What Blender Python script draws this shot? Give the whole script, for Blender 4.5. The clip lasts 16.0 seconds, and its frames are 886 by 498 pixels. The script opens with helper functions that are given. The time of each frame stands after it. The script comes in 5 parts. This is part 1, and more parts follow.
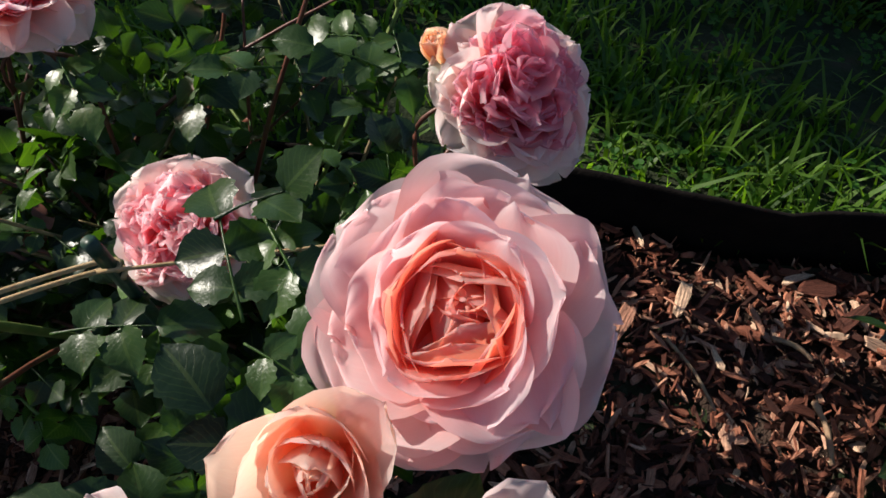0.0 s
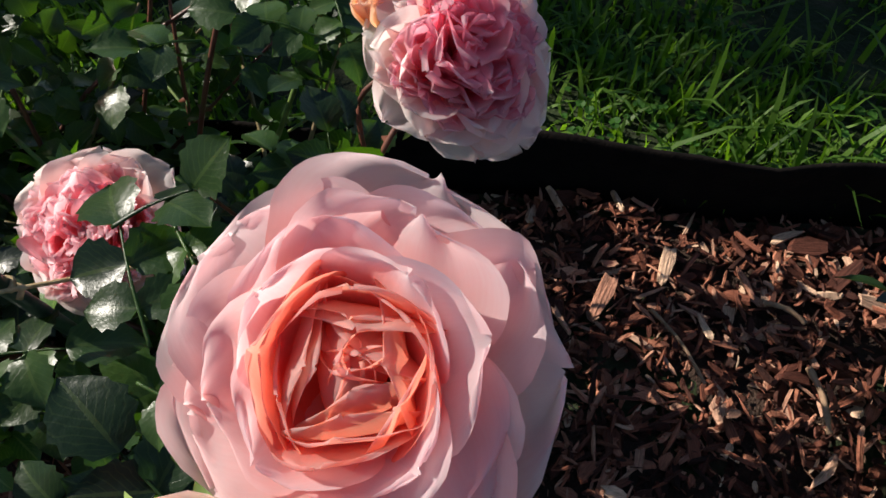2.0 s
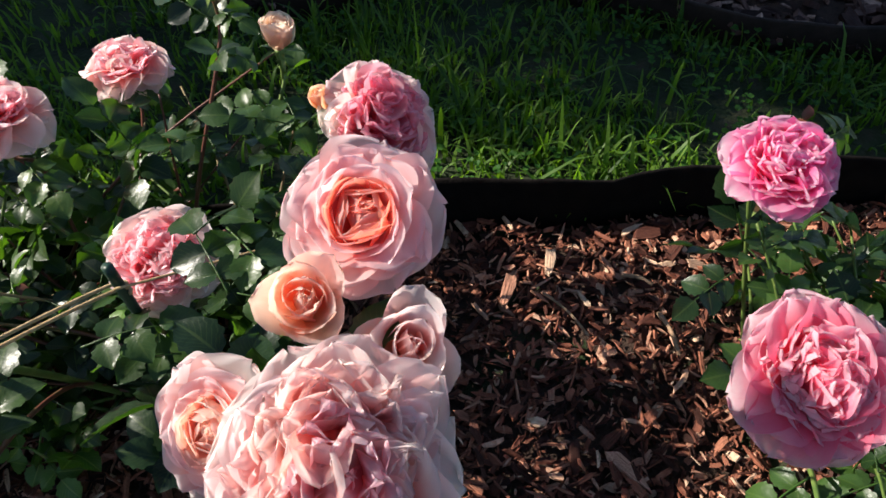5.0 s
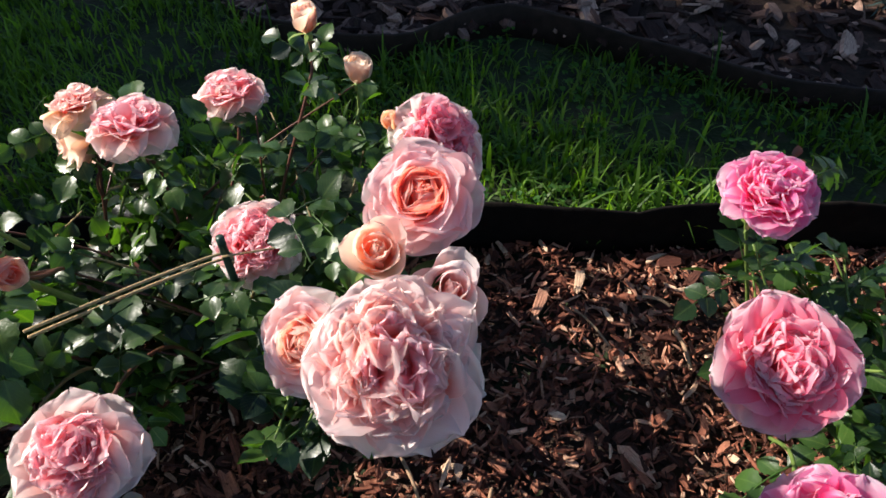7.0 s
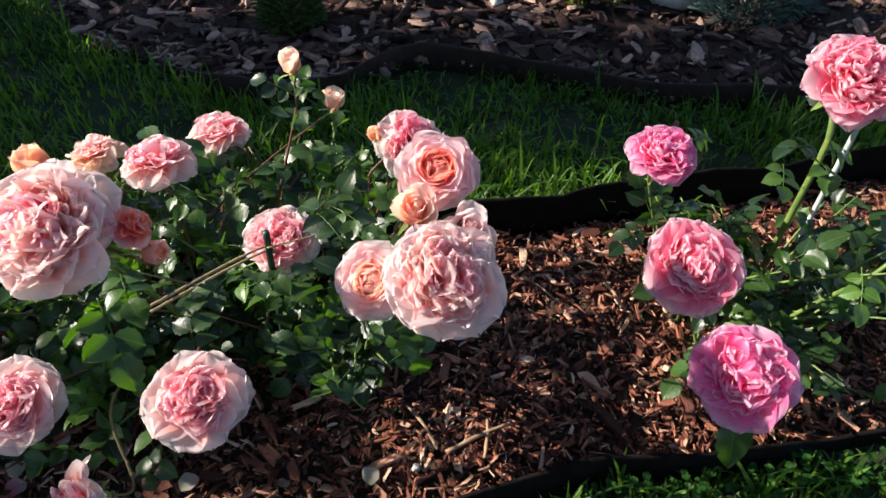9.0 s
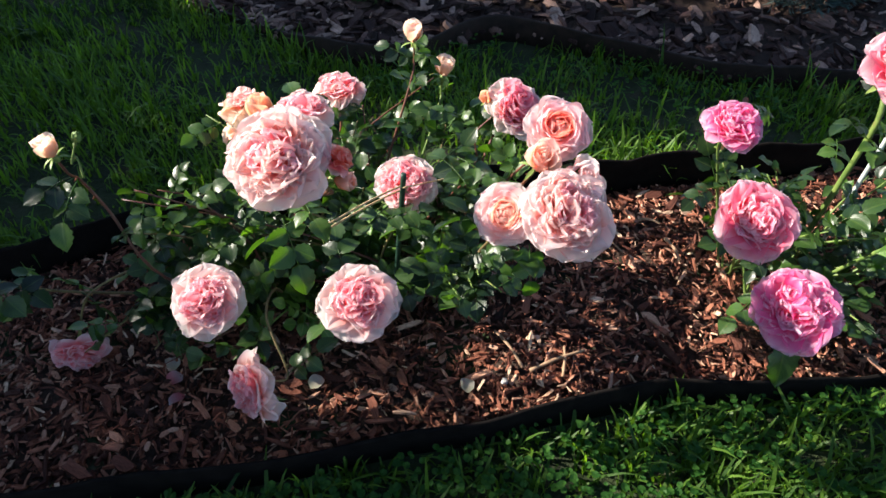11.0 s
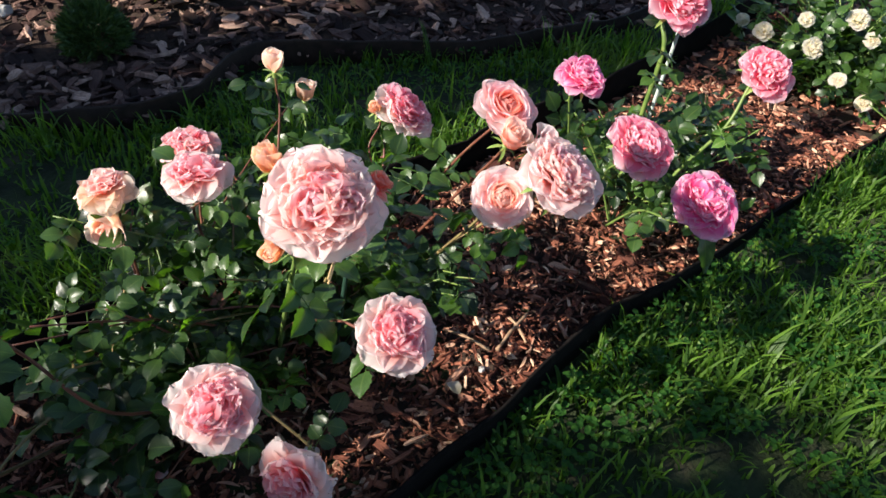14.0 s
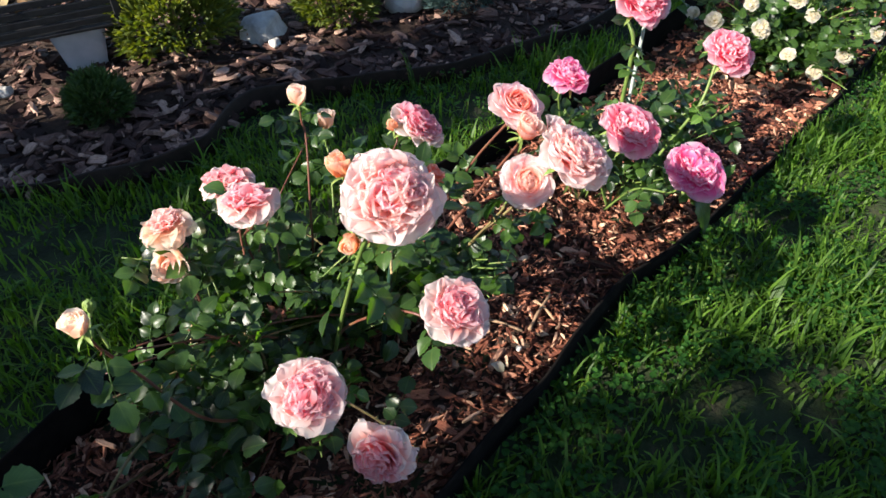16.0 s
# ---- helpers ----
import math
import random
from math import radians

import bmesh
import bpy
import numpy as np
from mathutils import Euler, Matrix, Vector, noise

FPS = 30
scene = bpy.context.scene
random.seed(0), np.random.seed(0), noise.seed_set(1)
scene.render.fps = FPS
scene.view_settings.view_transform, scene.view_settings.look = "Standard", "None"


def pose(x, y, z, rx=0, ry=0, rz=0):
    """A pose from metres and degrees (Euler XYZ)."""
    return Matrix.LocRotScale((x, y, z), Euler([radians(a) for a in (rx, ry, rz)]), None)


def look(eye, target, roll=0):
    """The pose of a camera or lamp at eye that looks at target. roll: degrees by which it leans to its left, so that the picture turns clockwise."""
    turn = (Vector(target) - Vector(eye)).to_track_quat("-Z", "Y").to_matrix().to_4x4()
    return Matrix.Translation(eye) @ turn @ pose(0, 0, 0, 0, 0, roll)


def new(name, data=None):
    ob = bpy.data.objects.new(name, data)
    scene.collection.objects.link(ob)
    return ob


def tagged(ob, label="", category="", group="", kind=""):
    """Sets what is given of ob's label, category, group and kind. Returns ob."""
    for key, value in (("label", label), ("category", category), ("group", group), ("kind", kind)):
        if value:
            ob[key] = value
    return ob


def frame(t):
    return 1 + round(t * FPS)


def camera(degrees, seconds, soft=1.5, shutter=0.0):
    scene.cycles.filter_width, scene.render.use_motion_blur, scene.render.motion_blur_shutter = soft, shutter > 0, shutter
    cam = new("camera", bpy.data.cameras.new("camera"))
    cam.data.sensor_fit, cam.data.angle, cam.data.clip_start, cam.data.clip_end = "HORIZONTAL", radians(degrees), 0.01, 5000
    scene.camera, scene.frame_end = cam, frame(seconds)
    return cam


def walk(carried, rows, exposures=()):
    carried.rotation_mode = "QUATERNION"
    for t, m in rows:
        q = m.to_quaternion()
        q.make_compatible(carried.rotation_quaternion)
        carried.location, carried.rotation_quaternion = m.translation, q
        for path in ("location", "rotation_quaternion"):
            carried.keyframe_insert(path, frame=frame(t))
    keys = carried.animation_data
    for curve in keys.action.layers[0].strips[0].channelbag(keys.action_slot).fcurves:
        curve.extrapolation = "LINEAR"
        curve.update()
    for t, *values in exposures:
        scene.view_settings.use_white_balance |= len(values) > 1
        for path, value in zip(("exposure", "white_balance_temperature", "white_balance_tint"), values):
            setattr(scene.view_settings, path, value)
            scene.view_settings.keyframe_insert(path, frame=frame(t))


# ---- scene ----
cam = camera(66.2, 16.0, 1.6)
PATH = [
    (0, (0.034, 0.03, 0.671), (0.054, 1.134, -0.997), 0.8),
    (0.5, (0.042, 0.037, 0.666), (0.067, 1.123, -1.013), 1.6),
    (1, (0.041, 0.044, 0.656), (0.042, 1.092, -1.047), 0.4),
    (1.5, (0.047, 0.059, 0.631), (0.115, 1.076, -1.09), 1.8),
    (2, (0.058, 0.07, 0.637), (0.107, 1.079, -1.089), -1.0),
    (2.5, (0.077, 0.047, 0.69), (0.059, 1.018, -1.059), -2.6),
    (3, (0.065, 0.013, 0.735), (0.063, 1.007, -1.0), -2.0),
    (3.5, (0.052, -0.016, 0.744), (0.273, 1.042, -0.939), -0.2),
    (3.7, (0.04, -0.035, 0.75), (0.311, 1.049, -0.909), -0.7),
    (5.8, (0.024, -0.198, 0.804), (0.314, 1.086, -0.702), -1.4),
    (6, (0.025, -0.216, 0.813), (0.272, 1.093, -0.679), -2.1),
    (6.5, (0.021, -0.235, 0.837), (0.243, 1.072, -0.661), -3.4),
    (7, (0.003, -0.259, 0.845), (0.185, 1.09, -0.62), -2.2),
    (7.5, (-0.004, -0.284, 0.862), (0.156, 1.064, -0.608), -1.9),
    (8, (-0.013, -0.323, 0.877), (0.111, 1.031, -0.589), -2.3),
    (8.5, (-0.042, -0.346, 0.894), (0.286, 1.051, -0.499), 0.2),
    (9, (-0.155, -0.435, 0.94), (0.33, 0.924, -0.445), -1.2),
    (9.5, (-0.234, -0.508, 1.008), (0.205, 0.812, -0.429), -2.3),
    (10, (-0.262, -0.547, 1.036), (0.131, 0.778, -0.41), 1.0),
    (10.2, (-0.276, -0.558, 1.04), (0.101, 0.769, -0.408), 0.8),
    (12.3, (-0.47, -0.506, 1.039), (0.128, 0.734, -0.412), 1.4),
    (12.5, (-0.504, -0.507, 1.034), (0.158, 0.705, -0.414), 3.5),
    (13, (-0.561, -0.452, 1.013), (0.146, 0.759, -0.413), 2.4),
    (13.5, (-0.607, -0.371, 1.009), (0.288, 0.691, -0.43), 4.9),
    (14, (-0.667, -0.327, 1.002), (0.478, 0.557, -0.379), 4.6),
    (14.5, (-0.805, -0.302, 1.006), (0.42, 0.441, -0.391), 3.2),
    (15, (-0.858, -0.3, 0.996), (0.36, 0.399, -0.428), 4.6),
    (15.5, (-0.842, -0.318, 1.011), (0.368, 0.443, -0.388), 2.6),
    (16, (-0.829, -0.333, 1.035), (0.404, 0.537, -0.278), -1.7),
]
# the clip's camera darkens its picture while the bright bloom fills it
EXPOSURES = [(0, 1.0), (1.6, 0.95), (2.2, 0.96), (3, 1.22), (3.5, 1.33), (6, 1.42), (7.5, 1.5), (9, 1.62), (10, 1.92), (13, 1.93), (14, 1.68), (16, 1.84)]
walk(cam, [(t, look(eye, target, roll)) for t, eye, target, roll in PATH], EXPOSURES)

# ---- world and light: low evening sun from behind the bed, its left side ----
SUN_AZ, SUN_EL = 65.0, 32.0  # degrees from +y towards -x, degrees above the horizon
to_sun = Vector((-math.sin(radians(SUN_AZ)) * math.cos(radians(SUN_EL)),
                 math.cos(radians(SUN_AZ)) * math.cos(radians(SUN_EL)), math.sin(radians(SUN_EL))))
world = bpy.data.worlds.new("world")
scene.world = world
world.use_nodes = True
sky = world.node_tree.nodes.new("ShaderNodeTexSky")
sky.sky_type, sky.sun_disc = "NISHITA", False
sky.ozone_density, sky.dust_density = 2.6, 0.4
sky.sun_elevation, sky.sun_rotation = radians(SUN_EL), radians(-SUN_AZ)
world.node_tree.links.new(sky.outputs[0], world.node_tree.nodes["Background"].inputs[0])
world.node_tree.nodes["Background"].inputs[1].default_value = 0.064
sun = new("sun", bpy.data.lights.new("sun", "SUN"))
sun.data.energy, sun.data.angle, sun.data.color = 4.5, radians(0.5), (1.0, 0.92, 0.82)
sun.matrix_world = look(to_sun * 20, (0, 0, 0))

# ---- materials ----
def shader(name):
    m = bpy.data.materials.new(name)
    m.use_nodes = True
    t = m.node_tree
    t.nodes.clear()
    out = t.nodes.new("ShaderNodeOutputMaterial")
    return m, t, out


def node(t, kind, at=None, **values):
    n = t.nodes.new(kind)
    for key, value in values.items():
        n.inputs[key.replace("_", " ")].default_value = value
    return n


def ramp(t, source, stops):
    r = t.nodes.new("ShaderNodeValToRGB")
    while len(r.color_ramp.elements) < len(stops):
        r.color_ramp.elements.new(0.5)
    for e, (p, c) in zip(r.color_ramp.elements, stops):
        e.position, e.color = p, (*c, 1)
    t.links.new(source, r.inputs[0])
    return r.outputs[0]


def noise_tex(t, scale, detail=4.0, rough=0.55, coords="Object"):
    c = t.nodes.new("ShaderNodeTexCoord")
    n = node(t, "ShaderNodeTexNoise", Scale=scale, Detail=detail, Roughness=rough)
    t.links.new(c.outputs[coords], n.inputs["Vector"])
    return n.outputs["Fac"]


def mixed(t, fac, a, b, how="MIX"):
    m = t.nodes.new("ShaderNodeMix")
    m.data_type, m.blend_type = "RGBA", how
    for value, i in ((fac, 0), (a, 6), (b, 7)):
        if isinstance(value, (int, float)):
            m.inputs[i].default_value = value
        elif isinstance(value, tuple):
            m.inputs[i].default_value = (*value, 1)
        else:
            t.links.new(value, m.inputs[i])
    return m.outputs[2]


def math_node(t, how, a, b=0.0):
    m = t.nodes.new("ShaderNodeMath")
    m.operation = how
    for value, i in ((a, 0), (b, 1)):
        if isinstance(value, (int, float)):
            m.inputs[i].default_value = value
        else:
            t.links.new(value, m.inputs[i])
    return m.outputs[0]


def bumped(t, height, strength, distance):
    b = node(t, "ShaderNodeBump", Strength=strength, Distance=distance)
    t.links.new(height, b.inputs["Height"])
    return b.outputs[0]


def thin_sheet(t, out, colour, back, share, rough, normal=None, spec=0.5, sheer=0.0, tint=(1, 1, 1)):
    """A leaf or petal: a surface that lets part of the light through."""
    p = node(t, "ShaderNodeBsdfPrincipled", Roughness=rough)
    p.inputs["Specular IOR Level"].default_value = spec
    s = t.nodes.new("ShaderNodeBsdfTranslucent")
    m = node(t, "ShaderNodeMixShader", Fac=share)
    t.links.new(colour, p.inputs["Base Color"])
    t.links.new(back, s.inputs["Color"])
    if normal:
        t.links.new(normal, p.inputs["Normal"])
    t.links.new(p.outputs[0], m.inputs[1])
    t.links.new(s.outputs[0], m.inputs[2])
    if sheer:  # light that goes straight through
        clear = t.nodes.new("ShaderNodeBsdfTransparent")
        clear.inputs[0].default_value = (*tint, 1)
        whole = node(t, "ShaderNodeMixShader", Fac=sheer)
        t.links.new(m.outputs[0], whole.inputs[1])
        t.links.new(clear.outputs[0], whole.inputs[2])
        m = whole
    t.links.new(m.outputs[0], out.inputs[0])


def petal_material(name, stops, warm, share=0.7, sheer=0.24):
    """Petals: colour from the claw (0) to the rim (1), faint veins, each petal a little different."""
    m, t, out = shader(name)
    uv = t.nodes.new("ShaderNodeUVMap")
    sep = t.nodes.new("ShaderNodeSeparateXYZ")
    t.links.new(uv.outputs[0], sep.inputs[0])
    wave = node(t, "ShaderNodeTexNoise", Scale=9.0, Detail=3.0)
    t.links.new(uv.outputs[0], wave.inputs["Vector"])
    add = node(t, "ShaderNodeMath")
    add.operation = "MULTIPLY_ADD"
    add.inputs[1].default_value = 0.18
    t.links.new(wave.outputs["Fac"], add.inputs[0])
    sub = t.nodes.new("ShaderNodeMath")
    sub.operation = "SUBTRACT"
    sub.inputs[1].default_value = 0.09
    t.links.new(sep.outputs[1], sub.inputs[0])
    t.links.new(sub.outputs[0], add.inputs[2])
    base = ramp(t, add.outputs[0], stops)
    info = t.nodes.new("ShaderNodeObjectInfo")
    shift = ramp(t, info.outputs["Random"], [(0.0, (0.95, 0.885, 0.905)), (1.0, (0.955, 0.955, 0.94))])
    base = mixed(t, 1.0, base, shift, "MULTIPLY")
    stretch = node(t, "ShaderNodeMapping")
    stretch.inputs["Scale"].default_value = (60.0, 4.0, 1.0)
    t.links.new(uv.outputs[0], stretch.inputs[0])
    veins = node(t, "ShaderNodeTexNoise", Scale=1.0, Detail=2.0)
    t.links.new(stretch.outputs[0], veins.inputs["Vector"])
    veined = mixed(t, 0.12, base, ramp(t, veins.outputs["Fac"], [(0.3, (0.9, 0.55, 0.58)), (0.7, (1, 1, 1))]), "MULTIPLY")
    through_light = mixed(t, 1.0, veined, warm, "MULTIPLY")
    thin_sheet(t, out, veined, through_light, share, 0.6, bumped(t, veins.outputs["Fac"], 0.15, 0.0006), 0.12, sheer, tuple(c**1.15 for c in stops[len(stops) // 2][1]))
    return m


PETAL_MAIN = petal_material("petal_blush", [(0.0, (0.95, 0.38, 0.27)), (0.3, (0.96, 0.55, 0.48)), (0.55, (0.975, 0.69, 0.67)), (0.8, (0.98, 0.79, 0.80)), (0.97, (0.985, 0.89, 0.90))], (1.0, 0.9, 0.9), 0.70, 0.08)
PETAL_CORAL = petal_material("petal_coral", [(0.0, (0.90, 0.26, 0.18)), (0.5, (0.92, 0.36, 0.29)), (0.82, (0.95, 0.55, 0.49)), (1.0, (0.96, 0.78, 0.75))], (1.0, 0.73, 0.56))
PETAL_PINK = petal_material("petal_pale_pink", [(0.0, (0.93, 0.20, 0.22)), (0.45, (0.96, 0.41, 0.45)), (0.72, (0.975, 0.63, 0.67)), (0.84, (0.98, 0.78, 0.82)), (0.95, (0.985, 0.92, 0.94))], (1.0, 0.9, 0.92), 0.72, 0.28)
PETAL_PALE = petal_material("petal_near_white_pink", [(0.0, (0.93, 0.26, 0.20)), (0.4, (0.96, 0.54, 0.49)), (0.65, (0.975, 0.77, 0.74)), (0.80, (0.98, 0.89, 0.88)), (0.95, (0.985, 0.96, 0.955))], (1.0, 0.94, 0.92), 0.7, 0.13)
PETAL_BLUSH = petal_material("petal_soft_blush", [(0.0, (0.94, 0.24, 0.18)), (0.42, (0.965, 0.54, 0.48)), (0.68, (0.98, 0.78, 0.745)), (0.82, (0.985, 0.90, 0.885)), (0.94, (0.985, 0.965, 0.955))], (1.0, 0.92, 0.89), 0.72, 0.3)
PETAL_MID = petal_material("petal_clear_pink", [(0.0, (0.93, 0.18, 0.28)), (0.45, (0.97, 0.37, 0.46)), (0.75, (0.98, 0.57, 0.65)), (0.9, (0.98, 0.77, 0.83)), (1.0, (0.985, 0.89, 0.93))], (1.0, 0.9, 0.94), 0.74, 0.38)
PETAL_SALMON = petal_material("petal_salmon", [(0.0, (0.95, 0.52, 0.36)), (0.5, (0.96, 0.66, 0.57)), (0.85, (0.96, 0.80, 0.74)), (1.0, (0.97, 0.90, 0.86))], (1.0, 0.84, 0.72))
PETAL_APRICOT = petal_material("petal_apricot", [(0.0, (0.96, 0.56, 0.26)), (0.5, (0.97, 0.68, 0.46)), (0.85, (0.97, 0.80, 0.66)), (1.0, (0.975, 0.89, 0.82))], (1.0, 0.86, 0.7))
PETAL_CREAM = petal_material("petal_cream", [(0.0, (0.96, 0.76, 0.54)), (0.6, (0.97, 0.86, 0.74)), (1.0, (0.98, 0.94, 0.87))], (1.0, 0.9, 0.82))
PETAL_ROSE = petal_material("petal_rose_pink", [(0.0, (0.94, 0.08, 0.18)), (0.4, (0.96, 0.20, 0.34)), (0.7, (0.975, 0.42, 0.55)), (0.86, (0.98, 0.64, 0.73)), (0.96, (0.985, 0.88, 0.92))], (1.0, 0.8, 0.86), 0.66, 0.2)
PETAL_MAGENTA = petal_material("petal_magenta", [(0.0, (0.88, 0.04, 0.20)), (0.4, (0.95, 0.13, 0.40)), (0.7, (0.97, 0.33, 0.60)), (0.86, (0.975, 0.58, 0.77)), (0.96, (0.98, 0.84, 0.93))], (1.0, 0.76, 0.9), 0.66, 0.2)
PETAL_WHITE = petal_material("petal_white", [(0.0, (0.84, 0.84, 0.55)), (0.5, (0.91, 0.91, 0.78)), (1.0, (0.94, 0.94, 0.9))], (1.0, 0.98, 0.9))


def leaf_material(name, dark, light, through_light, rough=0.32, share=0.25, veins=0.0, spec=0.45):
    m, t, out = shader(name)
    g = t.nodes.new("ShaderNodeNewGeometry")
    info = t.nodes.new("ShaderNodeObjectInfo")
    both = t.nodes.new("ShaderNodeMath")
    both.operation = "ADD"
    t.links.new(g.outputs["Random Per Island"], both.inputs[0])
    t.links.new(info.outputs["Random"], both.inputs[1])
    half = t.nodes.new("ShaderNodeMath")
    half.operation = "MULTIPLY"
    half.inputs[1].default_value = 0.5
    t.links.new(both.outputs[0], half.inputs[0])
    base = ramp(t, half.outputs[0], [(0.22, dark), (0.95, light)])
    n = noise_tex(t, 90.0, 3.0)
    base = mixed(t, 0.35, base, ramp(t, n, [(0.35, (0.55, 0.6, 0.5)), (0.65, (1.1, 1.05, 1.0))]), "MULTIPLY")
    uv = t.nodes.new("ShaderNodeUVMap")
    sep = t.nodes.new("ShaderNodeSeparateXYZ")
    t.links.new(uv.outputs[0], sep.inputs[0])
    off = math_node(t, "ABSOLUTE", math_node(t, "SUBTRACT", sep.outputs[0], 0.5))
    side = math_node(t, "SINE", math_node(t, "SUBTRACT", math_node(t, "MULTIPLY", sep.outputs[1], 52.0), math_node(t, "MULTIPLY", off, 44.0)))
    vein = math_node(t, "MAXIMUM", math_node(t, "GREATER_THAN", 0.035, off), math_node(t, "MULTIPLY", math_node(t, "GREATER_THAN", side, 0.86), 0.45))
    base = mixed(t, math_node(t, "MULTIPLY", vein, veins), base, mixed(t, 0.6, base, (0.25, 0.34, 0.1)))
    fine = math_node(t, "SUBTRACT", noise_tex(t, 260.0, 3.0), math_node(t, "MULTIPLY", vein, 0.8 * veins))
    thin_sheet(t, out, base, mixed(t, 1.0, base, through_light, "MULTIPLY"), share, rough, bumped(t, fine, 0.35, 0.0012), spec)
    return m


LEAF = leaf_material("rose_leaf", (0.004, 0.015, 0.007), (0.056, 0.118, 0.022), (2.6, 3.0, 0.5), 0.36, 0.36, 0.14)
LEAF_YOUNG = leaf_material("rose_leaf_young", (0.05, 0.12, 0.02), (0.10, 0.2, 0.03), (2.2, 2.4, 0.7), 0.38, 0.35, 0.6)
GRASS = leaf_material("grass_blade", (0.012, 0.042, 0.008), (0.12, 0.22, 0.028), (2.4, 2.6, 0.7), 0.5, 0.45, spec=0.25)
CLOVER = leaf_material("clover_leaf", (0.02, 0.07, 0.012), (0.06, 0.15, 0.022), (2.4, 2.6, 0.7), 0.55, 0.4, spec=0.15)
CONIFER = leaf_material("conifer_sprig", (0.03, 0.07, 0.018), (0.09, 0.13, 0.02), (2.0, 2.0, 0.7), 0.6, 0.25)
CONIFER_GOLD = leaf_material("golden_conifer_sprig", (0.05, 0.08, 0.012), (0.17, 0.19, 0.02), (2.0, 2.0, 0.6), 0.6, 0.3)
JUNIPER = leaf_material("blue_juniper_needle", (0.05, 0.09, 0.085), (0.11, 0.17, 0.16), (1.4, 1.6, 1.5), 0.6, 0.15)
SCREEN_LEAF = leaf_material("screen_leaf", (0.02, 0.05, 0.012), (0.05, 0.10, 0.02), (1.5, 1.8, 0.7), 0.5, 0.1)


def solid(name, stops, scale, rough=0.7, bump=0.3, distance=0.003, island=False, by_object=False, metal=0.0, detail=5.0, spec=0.3):
    """A plain solid material: colours picked by noise, or by piece, with fine relief."""
    m, t, out = shader(name)
    p = node(t, "ShaderNodeBsdfPrincipled", Roughness=rough, Metallic=metal)
    p.inputs["Specular IOR Level"].default_value = spec
    n = noise_tex(t, scale, detail)
    if island or by_object:
        src = t.nodes.new("ShaderNodeObjectInfo").outputs["Random"] if by_object else t.nodes.new("ShaderNodeNewGeometry").outputs["Random Per Island"]
        base = ramp(t, src, stops)
        base = mixed(t, 0.6, base, ramp(t, n, [(0.3, (0.45, 0.42, 0.4)), (0.7, (1.15, 1.12, 1.1))]), "MULTIPLY")
    else:
        base = ramp(t, n, stops)
    t.links.new(base, p.inputs["Base Color"])
    fine = noise_tex(t, scale * 6, 3.0)
    t.links.new(bumped(t, fine, bump, distance), p.inputs["Normal"])
    t.links.new(p.outputs[0], out.inputs[0])
    return m


def wood(name, stops, by_object, rough=0.62):
    """Split wood: a colour for each flake, with grain along it, and dirt."""
    m, t, out = shader(name)
    p = node(t, "ShaderNodeBsdfPrincipled", Roughness=rough)
    p.inputs["Specular IOR Level"].default_value = 0.14
    src = t.nodes.new("ShaderNodeObjectInfo").outputs["Random"] if by_object else t.nodes.new("ShaderNodeNewGeometry").outputs["Random Per Island"]
    base = ramp(t, src, stops)
    uv, stretch = t.nodes.new("ShaderNodeUVMap"), node(t, "ShaderNodeMapping")
    stretch.inputs["Scale"].default_value = (2.5, 26.0, 1.0)
    t.links.new(uv.outputs[0], stretch.inputs[0])
    grain = node(t, "ShaderNodeTexNoise", Scale=1.0, Detail=4.0, Roughness=0.65)
    t.links.new(stretch.outputs[0], grain.inputs["Vector"])
    base = mixed(t, 0.8, base, ramp(t, grain.outputs["Fac"], [(0.32, (0.32, 0.28, 0.26)), (0.55, (1.0, 0.97, 0.95)), (0.7, (1.35, 1.25, 1.15))]), "MULTIPLY")
    base = mixed(t, 0.5, base, ramp(t, noise_tex(t, 34.0, 4.0), [(0.35, (0.4, 0.36, 0.34)), (0.6, (1.1, 1.08, 1.05))]), "MULTIPLY")
    t.links.new(base, p.inputs["Base Color"])
    t.links.new(bumped(t, grain.outputs["Fac"], 0.7, 0.003), p.inputs["Normal"])
    t.links.new(p.outputs[0], out.inputs[0])
    return m


CHIP_STOPS = [(0.0, (0.03, 0.013, 0.010)), (0.35, (0.11, 0.04, 0.027)), (0.6, (0.25, 0.092, 0.056)), (0.8, (0.40, 0.17, 0.105)), (0.94, (0.50, 0.29, 0.20)), (1.0, (0.72, 0.52, 0.36))]
CHIPS = wood("mulch_chips", CHIP_STOPS, False)
CHIP_ONE = wood("mulch_chip", CHIP_STOPS, True)
BARK = wood("bark_flakes", [(0.0, (0.018, 0.010, 0.009)), (0.4, (0.055, 0.030, 0.025)), (0.75, (0.16, 0.095, 0.078)), (1.0, (0.48, 0.33, 0.26))], False, 0.7)
SOIL = solid("dark_soil", [(0.3, (0.02, 0.012, 0.008)), (0.7, (0.06, 0.035, 0.024))], 60.0, 0.95, 0.8, 0.01)
TURF = solid("turf_soil", [(0.35, (0.012, 0.016, 0.006)), (0.55, (0.018, 0.03, 0.008)), (0.75, (0.045, 0.035, 0.022))], 14.0, 0.95, 0.8, 0.01)
EDGING = solid("edging_plastic", [(0.3, (0.003, 0.0026, 0.0025)), (0.7, (0.009, 0.007, 0.006))], 35.0, 0.95, 0.4, 0.003, spec=0.08)
EDGING_BROWN = solid("brown_edging_plastic", [(0.3, (0.014, 0.009, 0.007)), (0.7, (0.035, 0.022, 0.017))], 35.0, 0.7, 0.4, 0.003, spec=0.2)
